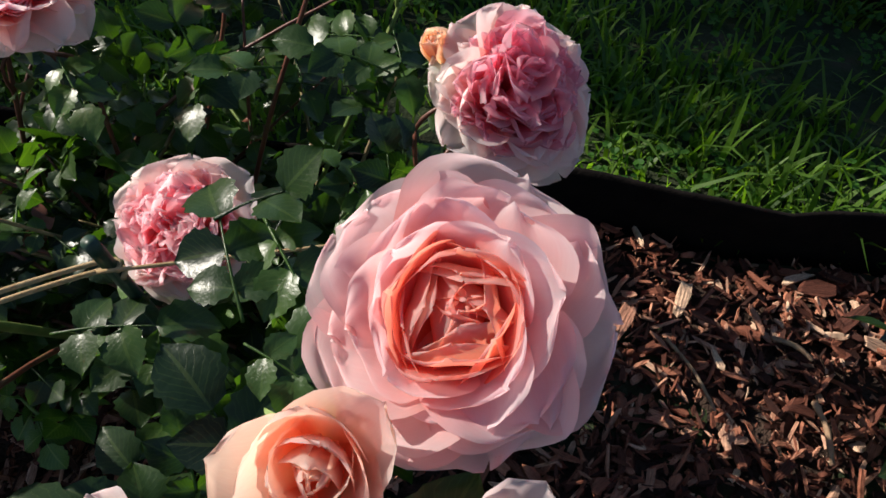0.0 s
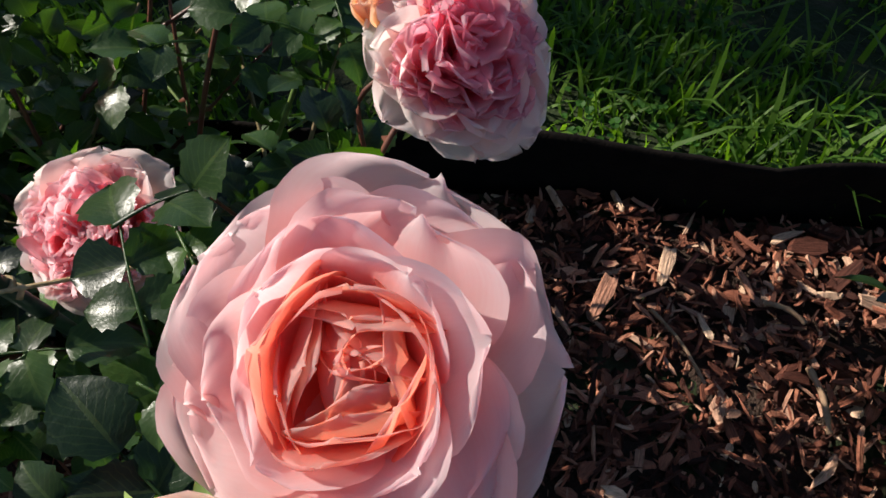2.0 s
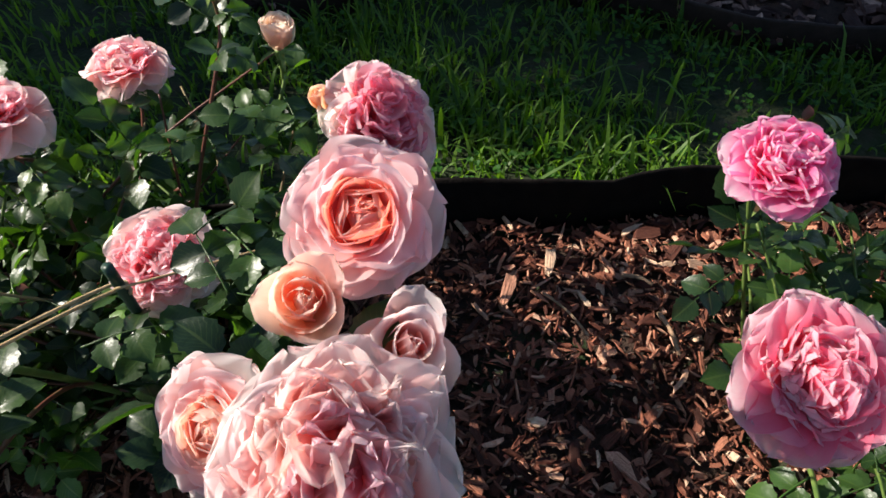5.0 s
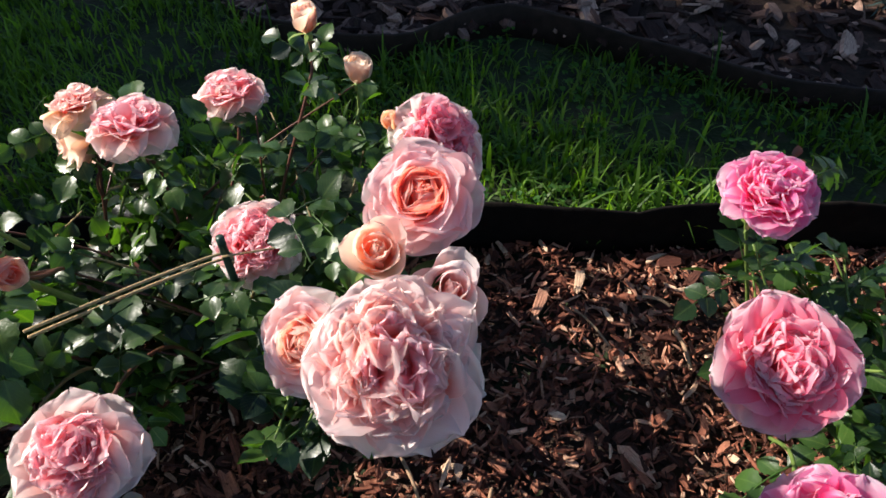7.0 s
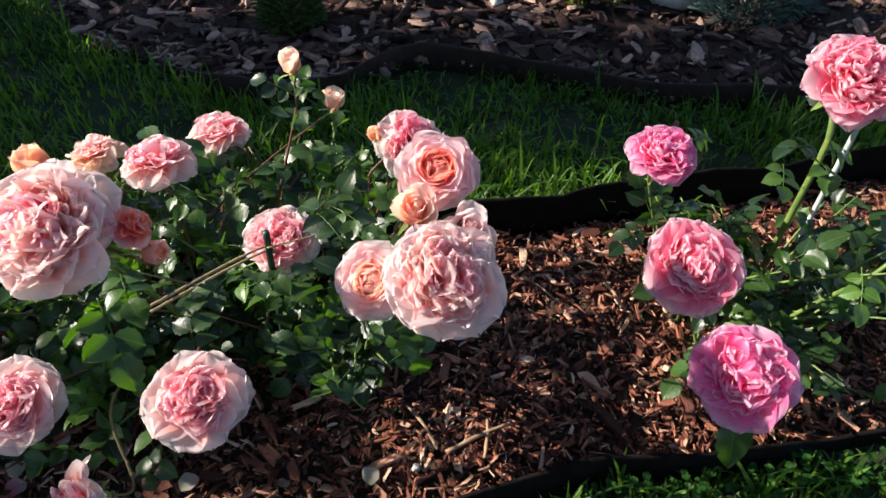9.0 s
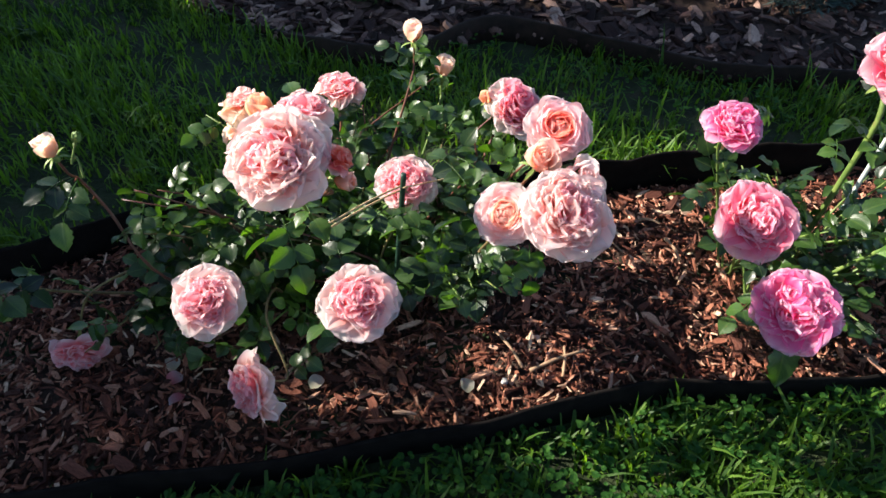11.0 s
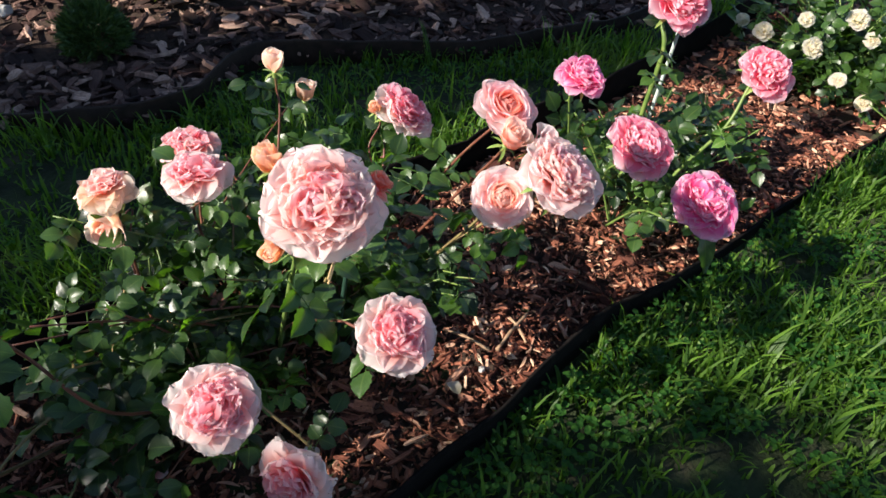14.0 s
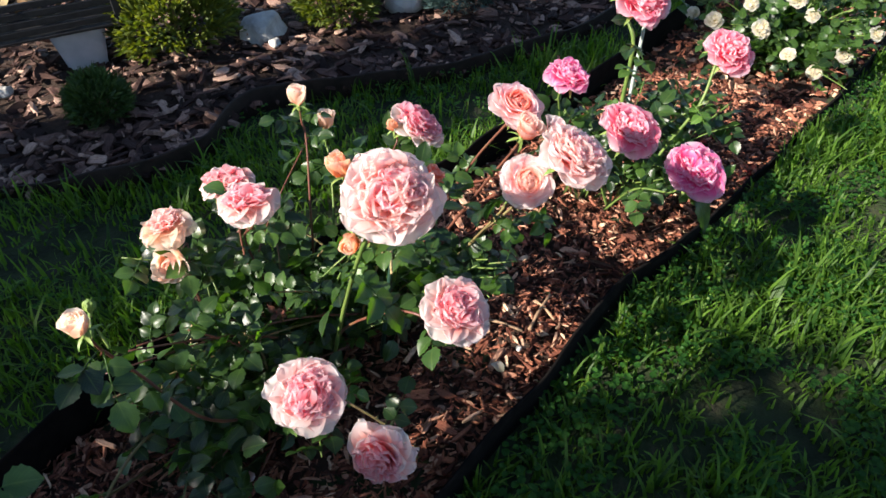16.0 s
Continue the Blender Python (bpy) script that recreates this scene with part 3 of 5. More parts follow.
# ---- roses: petals, blooms, buds ----
def petal(L, W, th0, th1, bow, rng, r0=0.0, z0=0.0, curl=0.0, ruffle=0.0, twist=0.0, notch=0.0, nu=9, nv=7, roll=0.0, fold=0.0, ragged=0.0):
    """One petal that grows from the axis towards +x. th0, th1: degrees from the axis at claw and rim; bow: radius of its hollow;
    fold: crease along the middle; ragged: unevenness of the rim's outline."""
    wave, phase, skew = rng.uniform(2.0, 4.2), rng.uniform(0, 6.28), rng.uniform(-0.25, 0.25)
    fine, shift = rng.uniform(7.0, 11.0), rng.uniform(0, 6.28)
    verts, uvs = [], []
    r, z, prev = r0, z0, 0.0
    for i in range(nu):
        u = 1 - (1 - i / (nu - 1)) ** 1.5
        th = radians(th0 + (th1 - th0) * u + curl * max(0.0, (u - 0.62) / 0.38) ** 2)
        r += math.sin(th) * L * (u - prev)
        z += math.cos(th) * L * (u - prev)
        prev = u
        inward = Vector((-math.cos(th), 0, math.sin(th)))
        ahead = Vector((math.sin(th), 0, math.cos(th)))
        tw = radians(twist * u + roll)
        lat = Vector((0, math.cos(tw), 0)) + inward * math.sin(tw)
        nrm = inward * math.cos(tw) - Vector((0, math.sin(tw), 0))
        w = W * (math.sqrt(max(0.0, 1 - (1 - u / 0.6) ** 2)) * 0.86 + 0.14 if u < 0.6 else max(0.08, (1 - ((u - 0.6) / 0.4) ** 2.2) ** 0.5))
        for j in range(nv):
            v = 2 * j / (nv - 1) - 1
            phi = v * w / bow
            rim = u**3
            edge = ruffle * (rim * (math.sin(wave * v * 2 + phase) + 0.55 * math.sin(fine * v + shift)) + 0.5 * abs(v) ** 3 * math.sin(5 * u + phase))
            back = -L * (0.05 * v * v * u**2 + notch * max(0.0, 1 - abs(v) * 4) * u**6 + skew * 0.12 * v * u - ragged * rim * (math.sin(fine * 0.8 * v + phase) + 0.6 * math.sin(fine * 1.9 * v + shift)))
            p = Vector((r, 0, z)) + lat * (bow * math.sin(phi)) + nrm * (bow * (1 - math.cos(phi)) + edge + fold * abs(v) * w) + ahead * back
            verts.append(tuple(p))
            uvs.append(((v + 1) / 2, u))
    return np.array(verts), grid_faces(nu, nv), np.array(uvs)


def spun(piece, degrees, tilt=0.0, at=(0, 0, 0)):
    return moved(piece, Matrix.Translation(at) @ pose(0, 0, 0, tilt, 0, 0) @ pose(0, 0, 0, 0, 0, degrees))


def cup_petals(R, rng):
    """A wide cup: broad guard petals, an upright bowl, flat petals leaning across it and a small curled knot."""
    out = []

    def whorl(n, start, L, W, a, b, bow, curl, z0, deep, ruffle, r0=0.06, jitter=7.0, ragged=0.007, fold=0.0, tw=5.0):
        for k in range(n):
            p = petal(L * R * rng.uniform(0.97, 1.03), W * R * rng.uniform(0.92, 1.1), a + rng.gauss(0, 2), b + rng.gauss(0, 4), bow * R * rng.uniform(0.9, 1.15), rng,
                      r0 * R, z0 * R, curl * rng.uniform(0.4, 1.5), ruffle * R, rng.gauss(0, tw), rng.choice((0, 0, 0.04)), 17, 25, 4.0, fold, ragged)
            out.append((spun(p, start + 360 * k / n + rng.gauss(0, jitter)), deep))

    whorl(5, 16, 1.06, 0.72, 66, 98, 1.4, 16, -0.12, 0, 0.045)
    whorl(4, 50, 1.00, 0.68, 62, 88, 1.1, 22, -0.08, 0, 0.045)
    whorl(3, 84, 0.93, 0.66, 58, 74, 0.9, 28, -0.04, 0, 0.04)
    whorl(4, 24, 0.82, 0.54, 66, 44, 0.75, 30, 0.0, 0, 0.028)
    whorl(4, 62, 0.77, 0.50, 74, 14, 0.66, 26, 0.0, 0, 0.018)
    whorl(4, 5, 0.71, 0.48, 76, -4, 0.58, 18, 0.0, 1, 0.014)
    whorl(3, 52, 0.67, 0.48, 76, -12, 0.66, 8, 0.0, 1, 0.012)
    whorl(3, 95, 0.62, 0.44, 76, -30, 1.0, 0, -0.03, 1, 0.008, r0=0.10, ragged=0.004)
    whorl(4, 12, 0.66, 0.46, 76, -54, 1.6, 0, -0.06, 1, 0.006, r0=0.12, ragged=0.004, jitter=12)
    whorl(3, 60, 0.62, 0.38, 70, -60, 1.4, 0, -0.06, 1, 0.006, r0=0.10, ragged=0.004, jitter=12)
    whorl(3, 200, 0.56, 0.34, 66, -78, 1.2, 0, -0.02, 1, 0.008, r0=0.08, ragged=0.004, jitter=14, fold=0.12)
    for k in range(5):
        p = petal((0.45 + 0.014 * k) * R * rng.uniform(0.95, 1.05), 0.24 * R, 36 - 5 * k, -30 + 5 * k, (0.26 - 0.03 * k) * R, rng, 0.02 * R, 0.0, 16, 0.012 * R, rng.gauss(0, 10), 0, 11, 11)
        out.append((moved(spun(p, 137 * k + rng.gauss(0, 20)), pose(0.02 * R, 0.06 * R, 0)), 1))
    return out


def rosette_petals(R, rng, packed=46, guard=12, dome=0.5, droop=0.0, quarters=4, loose=1.0, disc=1.0, fluff=0.72):
    """A full old-fashioned bloom: reflexed guard petals, a belt of overlapping cupped ones, and petals folded into nested loops round the middle."""
    out = []
    for k in range(guard):
        low = 1 - k / guard
        p = petal(R * (0.90 + 0.12 * low) * rng.uniform(0.94, 1.05), 0.52 * R * rng.uniform(0.85, 1.15), 58 + 14 * low, 84 + 28 * low + droop, 0.95 * R, rng,
                  0.08 * R, 0.0, 14, 0.035 * R, rng.gauss(0, 5), rng.choice((0, 0.03, 0.05)), 11, 13, 5.0, 0.0, 0.014)
        out.append((spun(p, 137.508 * k + rng.gauss(0, 6)), 0))
    belt = round(packed * 0.46)
    for k in range(belt):
        f = 1 - 0.62 * k / belt
        reach = 0.9 * R * f * disc
        h = R * (dome * (1 - 0.72 * f * f) + 0.10) + rng.gauss(0, 0.025 * R)
        way = math.degrees(math.atan2(reach, h))
        L = math.hypot(reach, h) * rng.uniform(0.97, 1.06)
        p = petal(L, R * (0.20 + 0.22 * f) * rng.uniform(0.8, 1.2), way + 20 + rng.gauss(0, 4), way - 22 + rng.gauss(0, 6), R * rng.uniform(0.45, 0.75), rng,
                  0.03 * R, 0.0, rng.uniform(0, 40) * loose, 0.035 * R * loose, rng.gauss(0, 9), rng.choice((0, 0, 0.05)), 9, 11, 0.0, rng.choice((0, 0, 0.25)), 0.03)
        out.append((spun(p, 137.508 * k + rng.gauss(0, 8)), 0 if f > 0.86 else 1))
    first, near = rng.uniform(0, 360), 0.36 * R * disc
    each = max(3, round(packed * 0.8 * (1 - fluff) / quarters))
    tongues = round(packed * 0.9 * fluff)
    for k in range(tongues):
        f = math.sqrt((k + 0.6) / tongues)
        a = 6 + 54 * f**1.4 + rng.gauss(0, 9)
        L = R * rng.uniform(0.42, 0.56)
        reach = R * disc * (0.10 + 0.74 * f) * rng.uniform(0.9, 1.08)
        top = R * (dome + 0.17 - (0.55 * dome + 0.12) * f * f) + rng.gauss(0, 0.035 * R)
        p = petal(L, R * rng.uniform(0.14, 0.26), a - 12, a + rng.gauss(6, 8), R * rng.uniform(0.25, 0.5), rng, reach - L * math.sin(radians(a)), top - L * math.cos(radians(a)),
                  rng.uniform(-6, 44) * loose, 0.030 * R * loose, rng.gauss(0, 13), rng.choice((0, 0, 0.10)), 8, 13, rng.gauss(0, 12), rng.uniform(0.0, 0.5), 0.03)
        out.append((spun(p, 137.508 * k + rng.gauss(0, 16)), 2 if f < 0.5 else 1))
    for q in range(quarters):
        way = radians(first + 360 * q / quarters + rng.gauss(0, 10))
        heart = Vector((math.cos(way), math.sin(way), 0)) * near * rng.uniform(0.6, 1.3)
        span = R * disc * rng.uniform(0.40, 0.50) * (4 / quarters) ** 0.4
        begin = rng.uniform(0, 360)
        for k in range(each):
            f = 1 - 0.8 * k / each
            L = R * rng.uniform(0.42, 0.52)
            a = 8 + 38 * f + rng.gauss(0, 11)
            foot = span * f - L * math.sin(radians(a)) * 0.9
            p = petal(L, span * (0.28 + 0.34 * f) * rng.uniform(0.75, 1.25), a - 14, a + 4 + rng.gauss(0, 6), span * rng.uniform(0.7, 1.5), rng,
                      foot, 0.0, rng.uniform(-6, 34) * loose, 0.05 * R * loose, rng.gauss(0, 18), rng.choice((0, 0, 0.08)), 8, 13, 0.0, rng.choice((0, 0.3, 0.55)), 0.04)
            turn = begin + 137.508 * k + rng.gauss(0, 12)
            spot = heart + Vector((math.cos(radians(turn)), math.sin(radians(turn)), 0)) * span * f
            top = R * (dome + 0.16 - (0.42 * dome + 0.1) * (spot.length / R) ** 2) + rng.gauss(0, 0.03 * R)
            at = heart + Vector((0, 0, top - L * math.cos(radians(a))))
            out.append((spun(p, turn, 0.0, at), 2 if k > each * 0.55 else 1))
    for k in range(max(3, packed // 12)):
        p = petal(R * (dome + 0.16) * rng.uniform(0.85, 1.05), 0.15 * R * rng.uniform(0.8, 1.2), 16, -6, R * rng.uniform(0.1, 0.2), rng, 0.04 * R, 0.0, 24, 0.025 * R, rng.gauss(0, 25), 0, 7, 7, 0.0, 0.3, 0.02)
        out.append((spun(p, 137.508 * k), 2))
    return out


def crumpled(made, R, rng, coarse=0.07, fine=0.022):
    """The petals of one bloom bent together, so that none of its whorls stays regular."""
    far = Vector((rng.uniform(0, 90), rng.uniform(0, 90), rng.uniform(0, 90)))
    out = []
    for (v, f, u), deep in made:
        bent = [Vector(p) + noise.noise_vector(Vector(p) * (1.9 / R) + far) * (coarse * R) + noise.noise_vector(Vector(p) * (8.0 / R) + far) * (fine * R) for p in v]
        out.append(((np.array([tuple(p) for p in bent]), f, u), deep))
    return out


def bud_petals(R, rng, openness=0.3):
    """A bud: petals wrapped round one another, the outermost beginning to flare."""
    out = []
    for n, L, a, b, bow, curl in ((3, 2.2, 56, -26 + 44 * openness, 0.95, 26), (3, 2.2, 52, -28 + 26 * openness, 0.85, 22), (3, 2.15, 44, -24 + 8 * openness, 0.7, 12), (3, 2.0, 34, -22, 0.5, 4), (3, 1.85, 22, -16, 0.32, 0)):
        start = rng.uniform(0, 360)
        for k in range(n):
            p = petal(L * R * rng.uniform(0.95, 1.05), bow * 1.35 * R, a, b + rng.gauss(0, 3), bow * R, rng, 0.04 * R, 0, curl * openness, 0.03 * R, rng.gauss(0, 6), 0, 9, 7)
            out.append((spun(p, start + 120 * k + rng.gauss(0, 7)), 1 if n and a < 50 else 0))
    return out


def calyx(R, rng, flare=110):
    """The green hip and five pointed sepals under a bloom."""
    pieces = []
    prof = [(0.05, -0.42), (0.16, -0.36), (0.2, -0.22), (0.17, -0.08), (0.2, 0.0), (0.03, 0.03)]
    n = 10
    v = [(r * R * math.cos(2 * math.pi * k / n), r * R * math.sin(2 * math.pi * k / n), z * R) for r, z in prof for k in range(n)]
    f = [(i * n + k, i * n + (k + 1) % n, (i + 1) * n + (k + 1) % n, (i + 1) * n + k) for i in range(len(prof) - 1) for k in range(n)]
    f += [tuple(range(n))[::-1], tuple((len(prof) - 1) * n + k for k in range(n))]
    pieces.append((np.array(v), f, np.zeros((len(v), 2))))
    for k in range(5):
        p = petal(0.85 * R, 0.12 * R, flare - 30, flare + rng.gauss(10, 12), 0.3 * R, rng, 0.14 * R, -0.03 * R, 25, 0.01 * R, rng.gauss(0, 10), 0, 6, 3)
        vv = p[0].copy()
        for i in range(6):
            mid = vv[i * 3 + 1].copy()
            vv[i * 3:i * 3 + 3] = mid + (vv[i * 3:i * 3 + 3] - mid) * (1.1 - i / 5)
        pieces.append(spun((vv, p[1], p[2]), 72 * k + rng.gauss(0, 6)))
    return joined(pieces)


BLOOMS = []


def bloom(plant, place, ahead, diameter, kind, outer, inner, label, seed, spin=0.0, **shape):
    """A flower under its plant: hip and sepals, with every petal a piece of its own."""
    rng = random.Random(seed)
    R = diameter / 2
    m = facing(place, ahead, spin)
    flare = shape.pop("flare", 125)
    heart = shape.pop("heart", inner)
    BLOOMS.append((Vector(place) + Vector(ahead).normalized() * R * 0.5, Vector(ahead).normalized(), R))
    if kind == "cup":
        made = [(moved(p, Matrix.Diagonal((1, 1, 0.84, 1))), deep) for p, deep in crumpled(cup_petals(R, rng), R, rng, 0.06, 0.012)]
    elif kind == "bud":
        made = bud_petals(R, rng, **shape)
    else:
        made = crumpled(rosette_petals(R, rng, **shape), R, rng, 0.09, 0.02)
    v, f, u = calyx(R if kind != "bud" else R * 1.5, rng, flare)
    name = "rose_bud" if kind == "bud" else "bloom"
    head = child(name, raw_mesh(name, v, f, SEPAL, u), plant, m, label)
    for piece, deep in made:
        pv, pf, pu = piece
        child("petal", raw_mesh("petal", pv, pf, (outer, inner, heart)[deep], pu), head)
    return head


# ---- leaves and canes ----
def leaflet(rng, length, width, fold, droop, teeth=True):
    """A rose leaflet: a pointed oval with a toothed rim, folded along its midrib."""
    nu = 11
    verts, uvs = [], []
    for i in range(nu):
        u = i / (nu - 1)
        w = width * (math.sin(math.pi * u ** 0.82) ** 0.8) if 0 < u < 1 else 0.0
        x = length * (u * math.cos(droop * u * 0.5))
        sag = -length * droop * u * u * 0.5
        for j, s in enumerate((-1, -0.5, 0, 0.5, 1)):
            tooth = (1.0 + (0.10 if i % 2 else -0.06)) if teeth and abs(s) == 1 else 1.0
            up = abs(s) * w * fold + 0.04 * length * math.sin(5 * u + 2 * s) * abs(s)
            verts.append((x - (0.03 * length if teeth and abs(s) == 1 and i % 2 else 0), s * w * tooth, sag + up))
            uvs.append((s * 0.5 + 0.5, u))
    return np.array(verts), grid_faces(nu, 5), np.array(uvs)


def leaf_piece(rng, size, count=5):
    """A compound leaf along +x: rachis and leaflets in pairs with one at the end."""
    reach = size * (1.0 if count == 5 else 0.7)
    (rv, rf, ru), _ = tube([(0, 0, 0), (reach * 0.5, 0, reach * 0.07), (reach, 0, 0)], 0.0011, 0.0006, 4)
    leaf, stalk = [], [(rv, rf, ru)]
    spots = [(1.0, 0, 1.0)]
    spots += [(0.66, s * 66, 0.92) for s in (-1, 1)]
    if count == 5:
        spots += [(0.3, s * 72, 0.74) for s in (-1, 1)]
    for at, turn, s in spots:
        L = size * 0.62 * s * rng.uniform(0.88, 1.1)
        p = leaflet(rng, L, L * rng.uniform(0.36, 0.43), rng.uniform(0.12, 0.42), rng.uniform(0.1, 0.65))
        m = pose(reach * at, 0, 0.02 * reach, rng.gauss(0, 14), rng.gauss(2, 12), turn + rng.gauss(0, 8))
        leaf.append(moved(p, m))
    return joined(leaf + stalk)


def leaf_meshes(seed, material, size, n):
    rng = random.Random(seed)
    made = []
    for k in range(n):
        v, f, u = leaf_piece(rng, size * rng.uniform(0.8, 1.2), 5 if k % 3 else 3)
        made.append(raw_mesh("leaf", v, f, material, u))
    return made


LEAVES = leaf_meshes(41, LEAF, 0.054, 10)
LEAVES_YOUNG = leaf_meshes(42, LEAF_YOUNG, 0.053, 5)
LEAVES_SMALL = leaf_meshes(43, LEAF, 0.045, 5)


def put_leaf(plant, place, yaw, rise, roll, meshes, rng, scale=1.0, anywhere=False):
    me = rng.choice(meshes)
    tip = Vector(place) + pose(0, 0, 0, 0, 0, yaw).to_3x3() @ Vector((0.04 * scale, 0, 0))
    for face, ahead, R in () if anywhere else BLOOMS:  # leaves grow clear of the open faces of the blooms
        for v in (tip - face, tip * 1.6 - Vector(place) * 0.6 - face):
            out = v.dot(ahead)
            if -0.02 < out < 0.22 and (v - ahead * out).length < R * 1.05 + 0.016 and R > 0.03:
                return None
    m = Matrix.Translation(place) @ pose(0, 0, 0, 0, 0, yaw) @ pose(0, 0, 0, 0, -rise, 0) @ pose(0, 0, 0, roll, 0, 0) @ Matrix.Scale(scale, 4)
    return child("leaf", me, plant, m)


def cane(plant, points, r0, r1, material, seed, leaves=0, start=0.25, meshes=None, thorns=6, stop=0.95, size=1.0, label=""):
    """A cane with thorns, and leaves along it as parts of the plant."""
    rng = random.Random(seed)
    (v, f, u), line = tube(points, r0, r1, 7, 0.08, rng)
    pieces = [(v, f, u)]
    for _ in range(thorns):
        i = rng.randrange(1, len(line) - 1)
        d = (line[i + 1] - line[i - 1]).normalized()
        side = d.cross(Vector((rng.gauss(0, 1), rng.gauss(0, 1), rng.gauss(0, 1)))).normalized()
        r = r0 + (r1 - r0) * i / len(line)
        tip = line[i] + side * (r + 0.006) - d * 0.002
        around = [line[i] + side * r * 0.6 + d * 0.003, line[i] + side * r * 0.6 - d * 0.003 + side.cross(d) * 0.0015, line[i] + side * r * 0.6 - d * 0.003 - side.cross(d) * 0.0015]
        pieces.append((np.array([tuple(tip)] + [tuple(a) for a in around]), [(0, 1, 2), (0, 2, 3), (0, 3, 1)], np.zeros((4, 2))))
    v, f, u = joined(pieces)
    stem = child("cane", raw_mesh("cane", v, f, material, u), plant, None, label)
    yaw = rng.uniform(0, 360)
    for k in range(leaves):
        s = start + (stop - start) * (k + rng.uniform(0.2, 0.8)) / leaves
        p = line[min(int(s * (len(line) - 1)), len(line) - 2)]
        yaw += 137 + rng.gauss(0, 20)
        put_leaf(plant, p, yaw, rng.uniform(-32, 58), rng.gauss(0, 28), meshes or LEAVES, rng, size * rng.uniform(0.75, 1.15))
    return line

# ---- the blush rose bush ----
def flower(plant, face, ahead, diameter, kind, outer, inner, label, seed, depth=0.5, **shape):
    """A bloom whose visible face lies at face. Returns the foot of its hip, where the stalk ends."""
    d = Vector(ahead).normalized()
    foot = Vector(face) - d * (diameter / 2 * depth)
    bloom(plant, foot, d, diameter, kind, outer, inner, label, seed, **shape)
    return foot - d * (diameter / 2 * 0.4), d


def stalk(plant, end, points, material, seed, r0=0.0027, r1=0.0018, **more):
    """A flowering cane from the given points up to the hip of a bloom, which it meets along the bloom's axis."""
    foot, d = end
    lead = foot - d * 0.028
    return cane(plant, list(points) + [tuple(lead), tuple(foot)], r0, r1, material, seed, **more)


blush_rose = new("rose_bush")
tagged(blush_rose, "bushy garden rose with full blush blooms and dark glossy leaves", "rose bush")
B = blush_rose
PALE = "full pale pink ruffled bloom"

e = flower(B, (0.0392, 0.1234, 0.4963), (-0.12, -0.42, 0.90), 0.0868, "cup", PETAL_MAIN, PETAL_CORAL, "open cup-shaped blush bloom with a coral heart", 2, 0.28)
stalk(B, e, [(-0.06, 0.30, 0.0), (-0.03, 0.27, 0.2), (0.02, 0.20, 0.36)], CANE_RED, 1, leaves=2, start=0.3, stop=0.6)
e = flower(B, (0.0943, 0.3507, 0.3717), (0.34, -0.5, 0.8), 0.1175, "rosette", PETAL_PALE, PETAL_MID, "pink bloom turned aside with pale outer petals", 3, 0.55, packed=72, quarters=3, guard=13, dome=0.42)
stalk(B, e, [(-0.06, 0.30, 0.0), (-0.02, 0.34, 0.15), (0.03, 0.36, 0.27)], CANE_RED, 2, leaves=4, start=0.25, stop=0.68)
e = flower(B, (0.035, 0.385, 0.375), (-0.35, -0.1, 0.9), 0.026, "bud", PETAL_APRICOT, PETAL_APRICOT, "small apricot bud", 4, 1.2, openness=0.1)
stalk(B, e, [(0.02, 0.37, 0.25), (0.02, 0.385, 0.30)], CANE_RED, 3, 0.002, 0.0015, thorns=0)
e = flower(B, (-0.1382, 0.2867, 0.3135), (-0.15, -0.45, 0.88), 0.103, "rosette", PETAL_PALE, PETAL_PINK, PALE + " tied to a stake", 5, 0.5, packed=76, quarters=4, guard=13, dome=0.46, loose=0.8)
stalk(B, e, [(-0.2, 0.33, 0.0), (-0.18, 0.3, 0.15), (-0.14, 0.28, 0.25)], CANE_OLD, 4, leaves=3, start=0.3)
e = flower(B, (0.0001, 0.0814, 0.4834), (0.05, -0.45, 0.9), 0.038, "bud", PETAL_SALMON, PETAL_SALMON, "half-open peach bud with a pink heart", 6, 1.3, openness=1.05)
stalk(B, e, [(-0.04, 0.24, 0.2), (-0.01, 0.15, 0.36)], CANE_RED, 5, 0.0026, 0.0018, thorns=2)
e = flower(B, (0.0034, -0.0129, 0.4788), (0.08, -0.52, 0.85), 0.1217, "rosette", PETAL_PALE, PETAL_BLUSH, PALE + " with white petal edges", 7, 0.55, heart=PETAL_PINK, packed=80, quarters=3, guard=15, dome=0.46)
stalk(B, e, [(-0.06, 0.30, 0.0), (-0.06, 0.2, 0.18), (-0.03, 0.09, 0.34)], CANE_OLD, 6, leaves=7, start=0.35)
e = flower(B, (-0.067, 0.042, 0.438), (-0.5, -0.5, 0.7), 0.08, "cup", PETAL_PALE, PETAL_SALMON, "salmon bloom with an apricot heart", 8, 0.4)
stalk(B, e, [(-0.05, 0.2, 0.18), (-0.05, 0.1, 0.34)], CANE_OLD, 7, 0.0022, 0.0018, leaves=4, stop=0.85)
e = flower(B, (0.050, 0.054, 0.460), (0.15, -0.40, 0.9), 0.0375, "bud", PETAL_PALE, PETAL_BLUSH, "small half-open pink bloom with a curled heart", 9, 1.2, openness=1.5)
stalk(B, e, [(-0.03, 0.12, 0.30), (0.0, 0.09, 0.38)], CANE_GREEN, 8, 0.0022, 0.0016, thorns=0)
e = flower(B, (-0.335, 0.0803, 0.5725), (-0.28, -0.5, 0.82), 0.1235, "rosette", PETAL_PALE, PETAL_BLUSH, "very large quartered pale pink bloom", 10, 0.55, packed=84, quarters=3, guard=14, dome=0.5, spin=40, heart=PETAL_PINK, loose=1.2, fluff=0.55)
